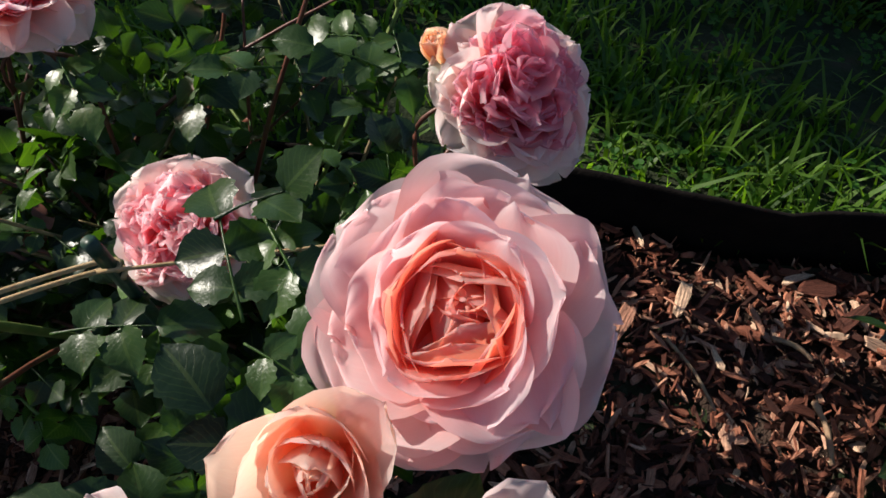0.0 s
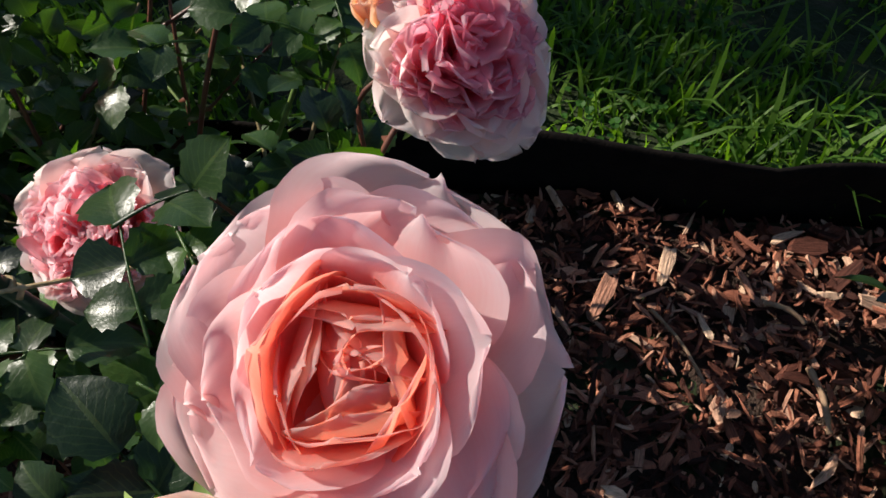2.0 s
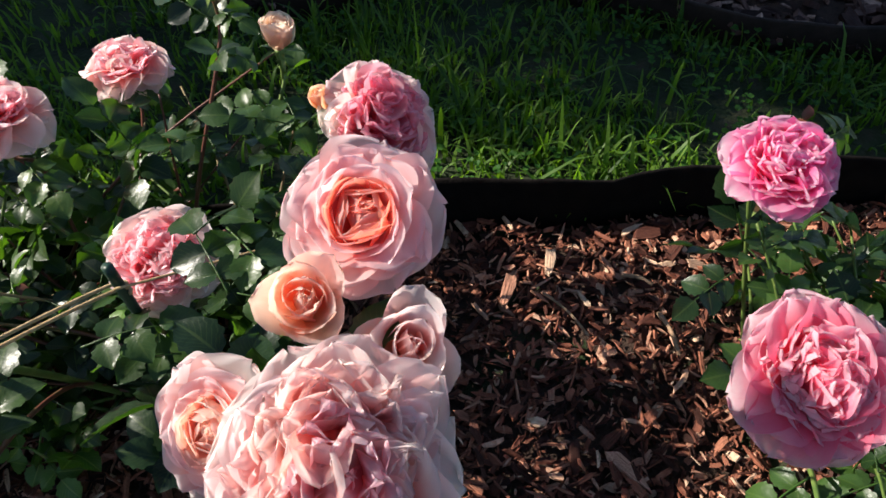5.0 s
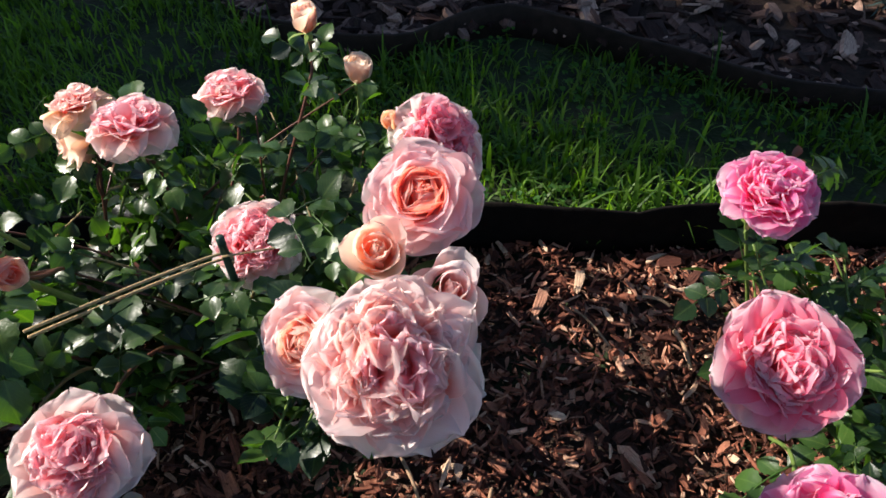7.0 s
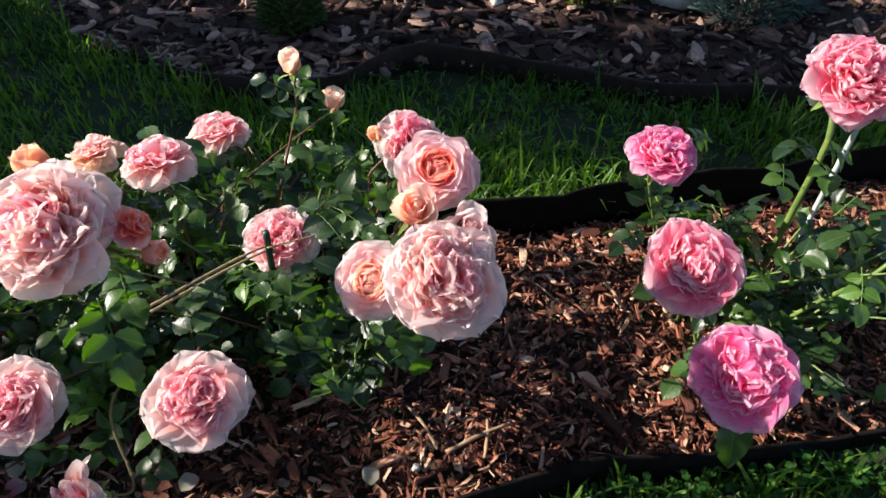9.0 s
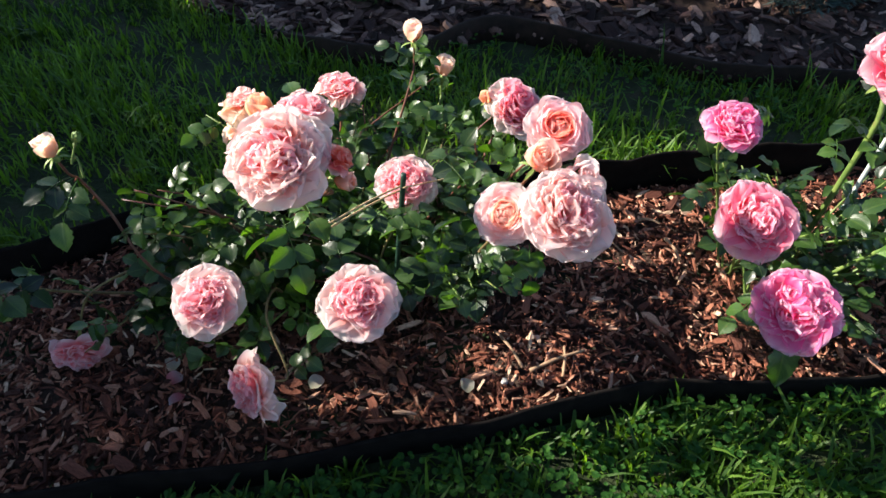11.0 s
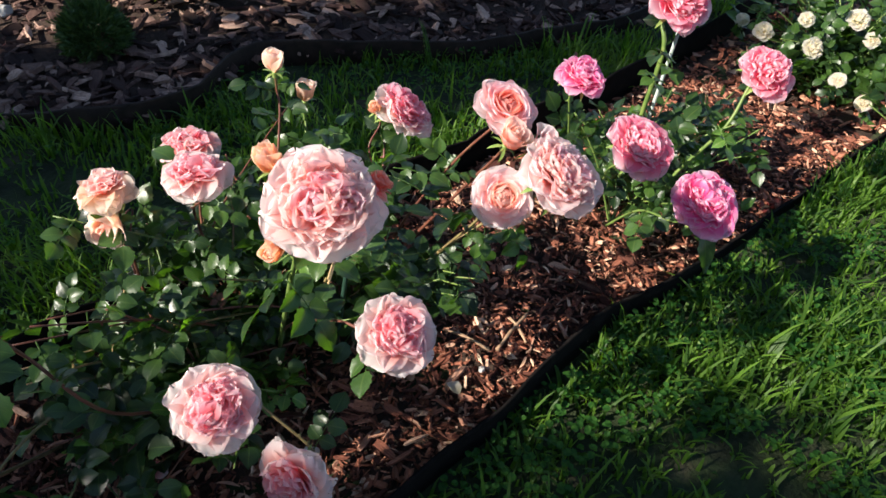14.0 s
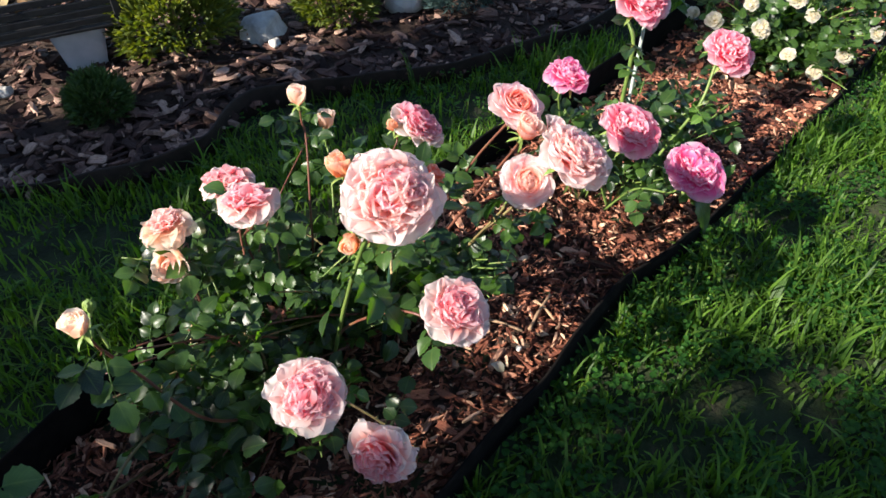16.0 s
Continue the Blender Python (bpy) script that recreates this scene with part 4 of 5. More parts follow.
stalk(B, e, [(-0.26, 0.34, 0.0), (-0.28, 0.26, 0.22), (-0.31, 0.17, 0.42)], CANE_GREEN, 9, 0.004, 0.003, leaves=5, start=0.35)
e = flower(B, (-0.256, 0.078, 0.548), (0.75, -0.35, 0.55), 0.044, "rosette", PETAL_PINK, PETAL_CORAL, "small half-open pink bloom", 11, 0.7, packed=16, guard=8, dome=0.8)
stalk(B, e, [(-0.29, 0.21, 0.38), (-0.275, 0.13, 0.46)], CANE_RED, 10, 0.002, 0.0016, thorns=0)
e = flower(B, (-0.255, 0.095, 0.498), (0.7, -0.5, 0.1), 0.026, "bud", PETAL_SALMON, PETAL_CORAL, "small salmon bud", 12, 1.2, openness=0.5)
stalk(B, e, [(-0.28, 0.19, 0.40), (-0.27, 0.13, 0.455)], CANE_RED, 11, 0.002, 0.0016, thorns=0)
e = flower(B, (-0.338, 0.168, 0.580), (-0.3, 0.15, 0.94), 0.034, "bud", PETAL_APRICOT, PETAL_APRICOT, "apricot bud with green sepals", 13, 1.5, openness=0.25, flare=70)
stalk(B, e, [(-0.30, 0.2, 0.42), (-0.325, 0.18, 0.50)], CANE_GREEN, 12, 0.0022, 0.0018, thorns=0)
e = flower(B, (-0.372, 0.13, 0.49), (-0.8, -0.3, 0.1), 0.03, "bud", PETAL_APRICOT, PETAL_APRICOT, "small apricot bud", 14, 1.2, openness=0.3)
stalk(B, e, [(-0.31, 0.19, 0.42), (-0.335, 0.15, 0.47)], CANE_GREEN, 13, 0.002, 0.0016, thorns=0)
e = flower(B, (-0.2674, 0.0337, 0.3459), (-0.05, -0.5, 0.86), 0.1065, "rosette", PETAL_PALE, PETAL_PINK, PALE + " nodding forward", 15, 0.5, disc=0.86, packed=72, quarters=4, guard=14, dome=0.36)
stalk(B, e, [(-0.26, 0.34, 0.0), (-0.27, 0.28, 0.15), (-0.27, 0.15, 0.27)], CANE_RED, 14, leaves=4, start=0.3)
e = flower(B, (-0.4745, 0.1425, 0.2973), (-0.2, -0.46, 0.86), 0.1095, "rosette", PETAL_PALE, PETAL_PINK, PALE + " facing the lawn", 16, 0.5, disc=0.86, packed=76, quarters=5, guard=14, dome=0.36)
stalk(B, e, [(-0.36, 0.34, 0.0), (-0.4, 0.3, 0.13), (-0.45, 0.23, 0.21)], CANE_RED, 15, leaves=4, start=0.3)
e = flower(B, (-0.4522, 0.0625, 0.1629), (-0.93, -0.35, 0.25), 0.1077, "rosette", PETAL_PALE, PETAL_PINK, "pale pink bloom hanging sideways with white outer petals", 17, 0.45, disc=0.86, packed=46, guard=12, droop=25)
stalk(B, e, [(-0.36, 0.34, 0.0), (-0.38, 0.28, 0.13), (-0.40, 0.18, 0.18)], CANE_OLD, 16, leaves=3, start=0.3)
e = flower(B, (-0.7344, 0.2993, 0.0461), (0.0, -0.9, -0.1), 0.0951, "rosette", PETAL_PINK, PETAL_PINK, "pale pink bloom hanging close to the mulch", 18, 0.4, packed=40, guard=11)
stalk(B, e, [(-0.52, 0.42, 0.0), (-0.58, 0.41, 0.12), (-0.69, 0.38, 0.12)], CANE_OLD, 17, leaves=3, start=0.2)
e = flower(B, (-0.1806, 0.6305, 0.2993), (0.05, 0.02, 1.0), 0.107, "rosette", PETAL_PALE, PETAL_PINK, "flat pink bloom with drooping pale guard petals", 19, 0.42, heart=PETAL_BLUSH, packed=52, guard=13, droop=40, dome=0.22, fluff=0.45, loose=0.6, disc=0.94)
stalk(B, e, [(-0.26, 0.46, 0.0), (-0.22, 0.58, 0.12), (-0.19, 0.615, 0.2)], CANE_RED, 18, leaves=3, start=0.3)
e = flower(B, (-0.2689, 0.4545, 0.381), (0.06, -0.02, 1.0), 0.1075, "rosette", PETAL_PALE, PETAL_PINK, "flat bicolour bloom, deeper pink within white guard petals", 20, 0.42, packed=56, guard=15, droop=36, dome=0.24, fluff=0.45, loose=0.6, disc=0.94)
stalk(B, e, [(-0.26, 0.42, 0.0), (-0.27, 0.46, 0.15), (-0.272, 0.49, 0.26)], CANE_RED, 19, leaves=4, start=0.3)
e = flower(B, (-0.3683, 0.5572, 0.3496), (-0.1, 0.05, 0.98), 0.0925, "rosette", PETAL_CREAM, PETAL_BLUSH, "creamy pink bloom on a thin cane", 21, 0.5, packed=36, guard=13, droop=30, dome=0.34, fluff=0.4, loose=0.6, disc=0.9)
stalk(B, e, [(-0.412, 0.443, 0.0), (-0.375, 0.522, 0.2)], CANE_RED, 20, leaves=3, start=0.3, stop=0.75)
e = flower(B, (-0.385, 0.545, 0.27), (-0.7, -0.4, 0.2), 0.05, "bud", PETAL_CREAM, PETAL_SALMON, "spent salmon bloom losing its petals", 22, 1.0, openness=0.9)
stalk(B, e, [(-0.375, 0.522, 0.2), (-0.37, 0.53, 0.235)], CANE_RED, 21, 0.002, 0.0016, thorns=0)
e = flower(B, (-0.375, 0.60, 0.215), (-0.6, -0.5, -0.2), 0.042, "bud", PETAL_CREAM, PETAL_SALMON, "spent salmon bloom", 23, 1.0, openness=0.9)
stalk(B, e, [(-0.38, 0.52, 0.18), (-0.365, 0.57, 0.21)], CANE_RED, 22, 0.002, 0.0016, thorns=0)
e = flower(B, (-0.049, 0.535, 0.442), (0.02, -0.02, 1.0), 0.038, "bud", PETAL_CREAM, PETAL_SALMON, "tall creamy bud on a long stem", 24, 1.6, openness=0.4, flare=100)
stalk(B, e, [(-0.197, 0.43, 0.0), (-0.125, 0.478, 0.2), (-0.062, 0.52, 0.34)], CANE_RED, 23, leaves=4, start=0.5, stop=0.92, meshes=LEAVES_SMALL)
e = flower(B, (0.007, 0.53, 0.364), (0.1, -0.05, 0.99), 0.040, "bud", PETAL_CREAM, PETAL_CREAM, "creamy half-open bud", 25, 1.5, openness=0.5, flare=110)
stalk(B, e, [(-0.15, 0.44, 0.0), (-0.06, 0.48, 0.18), (-0.005, 0.525, 0.28)], CANE_GREEN, 24, leaves=4, start=0.3, stop=0.7)
e = flower(B, (-0.6309, 0.3342, 0.4638), (-0.2, 0.0, 0.97), 0.0335, "bud", PETAL_CREAM, PETAL_CREAM, "creamy opening bud at the end of a leaning shoot", 26, 1.4, openness=0.55, flare=110)
stalk(B, e, [(-0.40, 0.36, 0.0), (-0.545, 0.294, 0.2), (-0.592, 0.333, 0.33), (-0.612, 0.345, 0.385)], CANE_RED, 25, leaves=2, start=0.2, stop=0.45, meshes=LEAVES)
e = flower(B, (-0.595, 0.365, 0.45), (0.45, 0.3, 0.85), 0.018, "bud", SEPAL, SEPAL, "tight green bud", 27, 1.6, openness=0.0, flare=40)
stalk(B, e, [(-0.606, 0.342, 0.39), (-0.606, 0.355, 0.42)], CANE_GREEN, 26, 0.0018, 0.0014, thorns=0)

for k in range(9):  # leaves under the cluster of blooms
    q = random.Random(900 + k)
    cane(B, [(-0.07 + q.gauss(0, 0.02), 0.27, 0.05), (-0.06 + q.gauss(0, 0.03), 0.2, 0.17), (q.uniform(-0.14, -0.02), q.uniform(0.06, 0.18), q.uniform(0.18, 0.27))], 0.0024, 0.0012, CANE_GREEN, 920 + k, leaves=4, start=0.45, stop=1.0, thorns=2)

for k in range(8):  # a leafy clump under the bloom turned aside
    q = random.Random(950 + k)
    cane(B, [(-0.1 + q.gauss(0, 0.02), 0.33, 0.0), (-0.07 + q.gauss(0, 0.03), 0.34, 0.14), (q.uniform(-0.11, 0.035), q.uniform(0.28, 0.42), q.uniform(0.2, 0.29))], 0.0024, 0.0012, CANE_RED, 960 + k, leaves=5, start=0.45, stop=1.0, thorns=2)

# leafy shoots that fill the bush, from its foot outwards
rng = random.Random(77)
FEET = [(-0.06, 0.30), (-0.2, 0.35), (-0.27, 0.36), (-0.38, 0.36), (-0.2, 0.44), (-0.41, 0.44)]
for k in range(56):
    fx, fy = FEET[k % len(FEET)]
    tx = rng.uniform(-0.62, 0.02)
    ty = rng.uniform(0.22, 0.70)
    tz = rng.uniform(0.10, 0.30)
    if tx < -0.45:
        ty = rng.uniform(0.16, 0.5)
    if ty < 0.32:
        tz = 0.06 + 0.42 * (tz - 0.10)
    mid = ((fx + tx) / 2 + rng.gauss(0, 0.02), (fy + ty) / 2 + rng.gauss(0, 0.02), tz * 0.62)
    cane(B, [(fx + rng.gauss(0, 0.02), fy + rng.gauss(0, 0.02), -0.01), mid, (tx, ty, tz)], 0.003, 0.0012, rng.choice((CANE_GREEN, CANE_OLD, CANE_RED)), 300 + k,
         leaves=7, start=0.3, stop=1.0, meshes=LEAVES if k % 11 else LEAVES_YOUNG, thorns=3)
for k in range(6):  # low dark shoots on the shaded end
    tx, ty, tz = rng.uniform(-0.70, -0.48), rng.uniform(0.22, 0.46), rng.uniform(0.07, 0.17)
    cane(B, [(-0.44 + rng.gauss(0, 0.03), 0.40, -0.01), ((tx - 0.44) / 2, (ty + 0.4) / 2 + 0.02, tz * 0.8), (tx, ty, tz)], 0.0028, 0.0012, CANE_OLD, 380 + k, leaves=5, start=0.45, stop=1.0, thorns=2, size=1.15)
cane(B, [(-0.60, 0.46, -0.01), (-0.78, 0.38, 0.16), (-0.86, 0.31, 0.37)], 0.0034, 0.0016, CANE_OLD, 399, leaves=5, start=0.35, stop=0.8, size=1.3)
for p, yaw, rise, roll, s in (((-0.845, 0.30, 0.37), -14, 4, 0, 1.3), ((-0.845, 0.305, 0.33), -8, 2, 0, 1.25), ((-0.84, 0.30, 0.29), -25, -6, 0, 1.3), ((-0.82, 0.33, 0.24), -40, -8, 0, 1.3), ((-0.80, 0.35, 0.19), -70, -8, 0, 1.3), ((-0.085, 0.245, 0.375), 20, 10, 0, 1.1), ((-0.06, 0.25, 0.37), -60, -5, 10, 1.0), ((0.0, 0.42, 0.32), 170, 15, 0, 1.0), ((-0.08, 0.42, 0.325), 200, 10, 0, 1.05),
                              ((-0.02, 0.05, 0.36), -100, -65, 0, 0.9), ((-0.03, 0.09, 0.33), -140, -20, 0, 0.8), ((-0.05, 0.16, 0.40), -30, -10, 0, 0.7), ((-0.2, 0.12, 0.42), 210, -15, 0, 1.0),
                              ((-0.34, 0.16, 0.40), -80, -50, 0, 1.1), ((-0.617, 0.345, 0.395), 195, -14, 0, 1.1), ((-0.614, 0.343, 0.39), 240, -30, 0, 1.1)):
    put_leaf(B, p, yaw, rise, roll, LEAVES, rng, s)

for k, (p, yaw, rise, s) in enumerate((((-0.064, 0.190, 0.3623), 108.6, 8, 1.0), ((-0.045, 0.19, 0.335), 30, -10, 0.8))):
    put_leaf(B, p, yaw, rise, 0, [LEAVES[1 + k]], rng, s, True)  # a leaf across the tied bloom


for p, yaw, rise, s in (((-0.195, 0.212, 0.305), 5, 0, 1.0), ((-0.125, 0.205, 0.275), 175, 5, 1.05), ((-0.19, 0.205, 0.25), -10, -5, 1.05)):
    put_leaf(B, p, yaw, rise, 0, LEAVES, rng, s, True)  # leaves before the foot of the stake


# ---- the deep pink rose bush ----
pink_rose = new("rose_bush")
tagged(pink_rose, "upright garden rose with deep pink full blooms on green canes", "rose bush")
P = pink_rose
rng = random.Random(5)
DEEP = "full deep pink ruffled bloom"
e = flower(P, (0.4102, 0.197, 0.3797), (0.02, -0.32, 0.95), 0.1004, "rosette", PETAL_MAGENTA, PETAL_MAGENTA, DEEP, 51, 0.5, packed=60, guard=14, droop=16, dome=0.4, fluff=0.5, loose=0.7)
stalk(P, e, [(0.50, 0.20, 0.0), (0.46, 0.22, 0.15), (0.42, 0.22, 0.27)], CANE_GREEN, 51, leaves=3, start=0.25, stop=0.45)
e = flower(P, (0.3482, 0.0212, 0.3327), (-0.18, -0.45, 0.87), 0.127, "rosette", PETAL_ROSE, PETAL_ROSE, "full bright rose-pink bloom", 52, 0.45, disc=0.86, packed=76, quarters=5, guard=15, dome=0.27)
stalk(P, e, [(0.50, 0.16, 0.0), (0.44, 0.12, 0.14), (0.38, 0.09, 0.22)], CANE_GREEN, 52, leaves=3, start=0.3, stop=0.8)
e = flower(P, (0.3207, -0.1259, 0.3006), (-0.24, -0.42, 0.87), 0.1236, "rosette", PETAL_MAGENTA, PETAL_MAGENTA, "full magenta bloom leaning over the edging", 53, 0.45, packed=76, quarters=4, guard=15, dome=0.3)
stalk(P, e, [(0.48, 0.10, 0.0), (0.42, 0.02, 0.13), (0.35, -0.07, 0.20)], CANE_GREEN, 53, leaves=5, start=0.3)
e = flower(P, (0.672, 0.148, 0.465), (-0.25, -0.55, 0.8), 0.138, "rosette", PETAL_ROSE, PETAL_ROSE, "full salmon pink bloom on a tall cane", 54, 0.5, packed=76, quarters=5, guard=15, dome=0.4)
stalk(P, e, [(0.66, 0.17, 0.0), (0.674, 0.166, 0.2), (0.68, 0.165, 0.34)], CANE_GREEN, 54, 0.006, 0.004, leaves=6, start=0.35)
e = flower(P, (0.6391, -0.0679, 0.4016), (-0.35, -0.45, 0.82), 0.1112, "rosette", PETAL_ROSE, PETAL_ROSE, "full rose-pink bloom on a leaning cane", 55, 0.5, packed=56, guard=13)
stalk(P, e, [(0.55, 0.06, 0.0), (0.585, 0.02, 0.14), (0.62, -0.03, 0.26)], CANE_GREEN, 55, 0.004, 0.003, leaves=4, start=0.3, stop=0.7)
put_leaf(P, (0.60, -0.02, 0.27), 235, -25, 0, LEAVES_YOUNG, rng, 1.1)
for k in range(17):
    fx, fy = ((0.50, 0.18), (0.5, 0.1), (0.66, 0.17), (0.56, 0.06))[k % 4]
    tx, ty, tz = rng.uniform(0.42, 0.88), rng.uniform(-0.10, 0.30), rng.uniform(0.10, 0.28)
    cane(P, [(fx, fy, -0.01), ((fx + tx) / 2, (fy + ty) / 2, tz * 0.6), (tx, ty, tz)], 0.003, 0.0013, CANE_GREEN, 500 + k, leaves=5, start=0.4, stop=1.0, thorns=3)
for p, yaw, rise, roll, s in (((0.38, 0.17, 0.26), 200, -5, 0, 0.9), ((0.5, 0.25, 0.33), 30, -20, 40, 1.0), ((0.62, 0.14, 0.36), 190, 15, 0, 1.1), ((0.60, 0.16, 0.32), 230, 0, 0, 1.0)):
    put_leaf(P, p, yaw, rise, roll, LEAVES, rng, s)
v, f, u = leaflet(rng, 0.078, 0.023, 0.25, 0.3)
child("leaf", raw_mesh("leaf", v, f, LEAF, u), P, pose(0.315, -0.135, 0.235, 0, 0, -108) @ pose(0, 0, 0, 0, 58, 0))
RED_TIPS = leaf_meshes(44, CANE_RED, 0.03, 2)
for p in ((0.46, 0.24, 0.34), (0.47, 0.23, 0.33), (-0.32, 0.38, 0.16), (-0.33, 0.37, 0.17)):
    put_leaf(P if p[0] > 0 else B, p, rng.uniform(0, 360), 50, 0, RED_TIPS, rng, 0.9)

# ---- the white rose bush ----
white_rose = new("rose_bush")
tagged(white_rose, "low shrub rose covered in small white double blooms", "rose bush")
Wh = white_rose
for k, (x, y, z) in enumerate(((1.45, 0.163, 0.127), (1.47, 0.068, 0.192), (1.42, 0.004, 0.14), (1.5, -0.112, 0.18), (1.5, -0.056, 0.226), (1.4, -0.243, 0.12), (1.38, -0.177, 0.06), (1.45, -0.304, 0.18),
                               (1.56, -0.225, 0.26), (1.5, 0.25, 0.115), (1.62, 0.0, 0.29), (1.7, -0.15, 0.3), (1.62, -0.33, 0.25), (1.75, 0.1, 0.28), (1.37, -0.09, 0.10))):
    e = flower(Wh, (x, y, z), (-0.6 + rng.gauss(0, 0.2), -0.2 + rng.gauss(0, 0.25), 0.7), rng.uniform(0.044, 0.066), "rosette", PETAL_WHITE, PETAL_WHITE, "small white double bloom", 80 + k, 0.5, packed=20, guard=9)
    stalk(Wh, e, [(1.6 + rng.gauss(0, 0.04), -0.03 + rng.gauss(0, 0.05), 0.0), ((x + 1.65) / 2, (y - 0.03) / 2, z * 0.6)], CANE_GREEN, 600 + k, 0.0025, 0.0015, leaves=4, start=0.3, thorns=0)
for k in range(46):
    tx, ty, tz = rng.uniform(1.36, 1.95), rng.uniform(-0.36, 0.30), rng.uniform(0.05, 0.26)
    cane(Wh, [(1.6 + rng.gauss(0, 0.05), -0.03 + rng.gauss(0, 0.06), -0.01), ((1.6 + tx) / 2, (ty - 0.03) / 2, tz * 0.65), (tx, ty, tz)], 0.0025, 0.001, CANE_GREEN, 650 + k, leaves=6, start=0.3, stop=1.0, thorns=0)

for k in range(18):  # low leaves on the near side
    tx, ty, tz = rng.uniform(1.28, 1.5), rng.uniform(-0.30, 0.24), rng.uniform(0.04, 0.15)
    cane(Wh, [(1.55 + rng.gauss(0, 0.04), -0.03 + rng.gauss(0, 0.06), -0.01), ((1.55 + tx) / 2, (ty - 0.03) / 2, tz * 0.8), (tx, ty, tz)], 0.0025, 0.001, CANE_GREEN, 720 + k, leaves=6, start=0.35, stop=1.0, thorns=0)
for k in range(12):  # dark leaves of the pink rose over the mulch
    tx, ty, tz = rng.uniform(0.48, 0.95), rng.uniform(-0.12, 0.22), rng.uniform(0.08, 0.2)
    cane(P, [(0.58 + rng.gauss(0, 0.04), 0.08 + rng.gauss(0, 0.04), -0.01), ((0.58 + tx) / 2, (ty + 0.08) / 2, tz * 0.75), (tx, ty, tz)], 0.0026, 0.0012, CANE_GREEN, 760 + k, leaves=5, start=0.4, stop=1.0, thorns=2, size=1.1)

# ---- stakes and twine ----
def rod(name, points, r0, r1, material, label, category):
    (v, f, u), _ = tube(points, r0, r1, 10)
    return tagged(new(name, raw_mesh(name, v, f, material, u)), label, category)


rod("plant_stake", [(-0.175, 0.29, -0.04), (-0.158, 0.25, 0.25), (-0.151, 0.234, 0.370)], 0.0045, 0.0045, STAKE, "thin dark green plant stake pushed into the mulch", "plant stake")
rod("plant_stake", [(0.719, 0.169, -0.04), (0.722, 0.164, 0.2), (0.726, 0.159, 0.41)], 0.0042, 0.0042, STAKE_PALE, "thin pale green stake beside a tall rose cane", "plant stake")
for k, off in enumerate((0.0, 0.008)):
    rod("twine", [(-0.30, 0.13, 0.392 - off), (-0.212, 0.2, 0.362 - off), (-0.155, 0.24, 0.342 - off), (-0.147, 0.234, 0.340 - off)], 0.0016, 0.0016, TWINE, "jute twine tying a rose cane to its stake", "twine")
rod("twine", [(-0.154, 0.228, 0.349), (-0.09, 0.25, 0.33), (-0.02, 0.27, 0.315)], 0.0012, 0.0012, TWINE, "jute twine running from the stake to a cane", "twine")
rod("twine", [(-0.4, 0.5, 0.2), (-0.46, 0.45, 0.17), (-0.52, 0.40, 0.10)], 0.0012, 0.0012, TWINE, "jute twine slung between rose canes", "twine")

# ---- the bark bed behind the lawn ----
def boulder(place, size, turn, label, seed, material=STONE):
    bm = bmesh.new()
    bmesh.ops.create_icosphere(bm, subdivisions=4, radius=1.0)
    for v in bm.verts:
        p = v.co.copy()
        for _ in range(2):
            for d, c in ((Vector((0.5, 0.3, 0.81)), 0.78), (Vector((-0.8, 0.5, 0.2)), 0.75), (Vector((0.7, -0.7, 0.15)), 0.72), (Vector((-0.3, -0.9, 0.3)), 0.78)):
                over = p.dot(d) - c
                if over > 0:
                    p -= d * over * 0.8
        p *= 1 + 0.10 * noise.noise(p * 1.6 + Vector((seed, 0, 0))) + 0.03 * noise.noise(p * 6 + Vector((seed, 0, 0)))
        v.co = Vector((p.x * size[0], p.y * size[1], p.z * size[2]))
    ob = new("rock", bm_mesh("rock", bm, material, True))
    ob.matrix_basis = pose(*place, 0, 0, turn)
    return tagged(ob, label, "rock")


boulder((0.78, 1.57, 0.028), (0.115, 0.085, 0.062), 32, "rounded pale limestone rock on the bark", 1.0)
boulder((0.72, 1.46, 0.022), (0.028, 0.022, 0.018), 40, "small pale stone on the bark", 2.0)
boulder((1.25, 1.28, 0.06), (0.10, 0.08, 0.085), -20, "angular pale limestone rock on the bark", 3.0)
boulder((0.0, 1.95, 0.02), (0.03, 0.025, 0.02), 0, "small pale stone on the bark", 4.0)


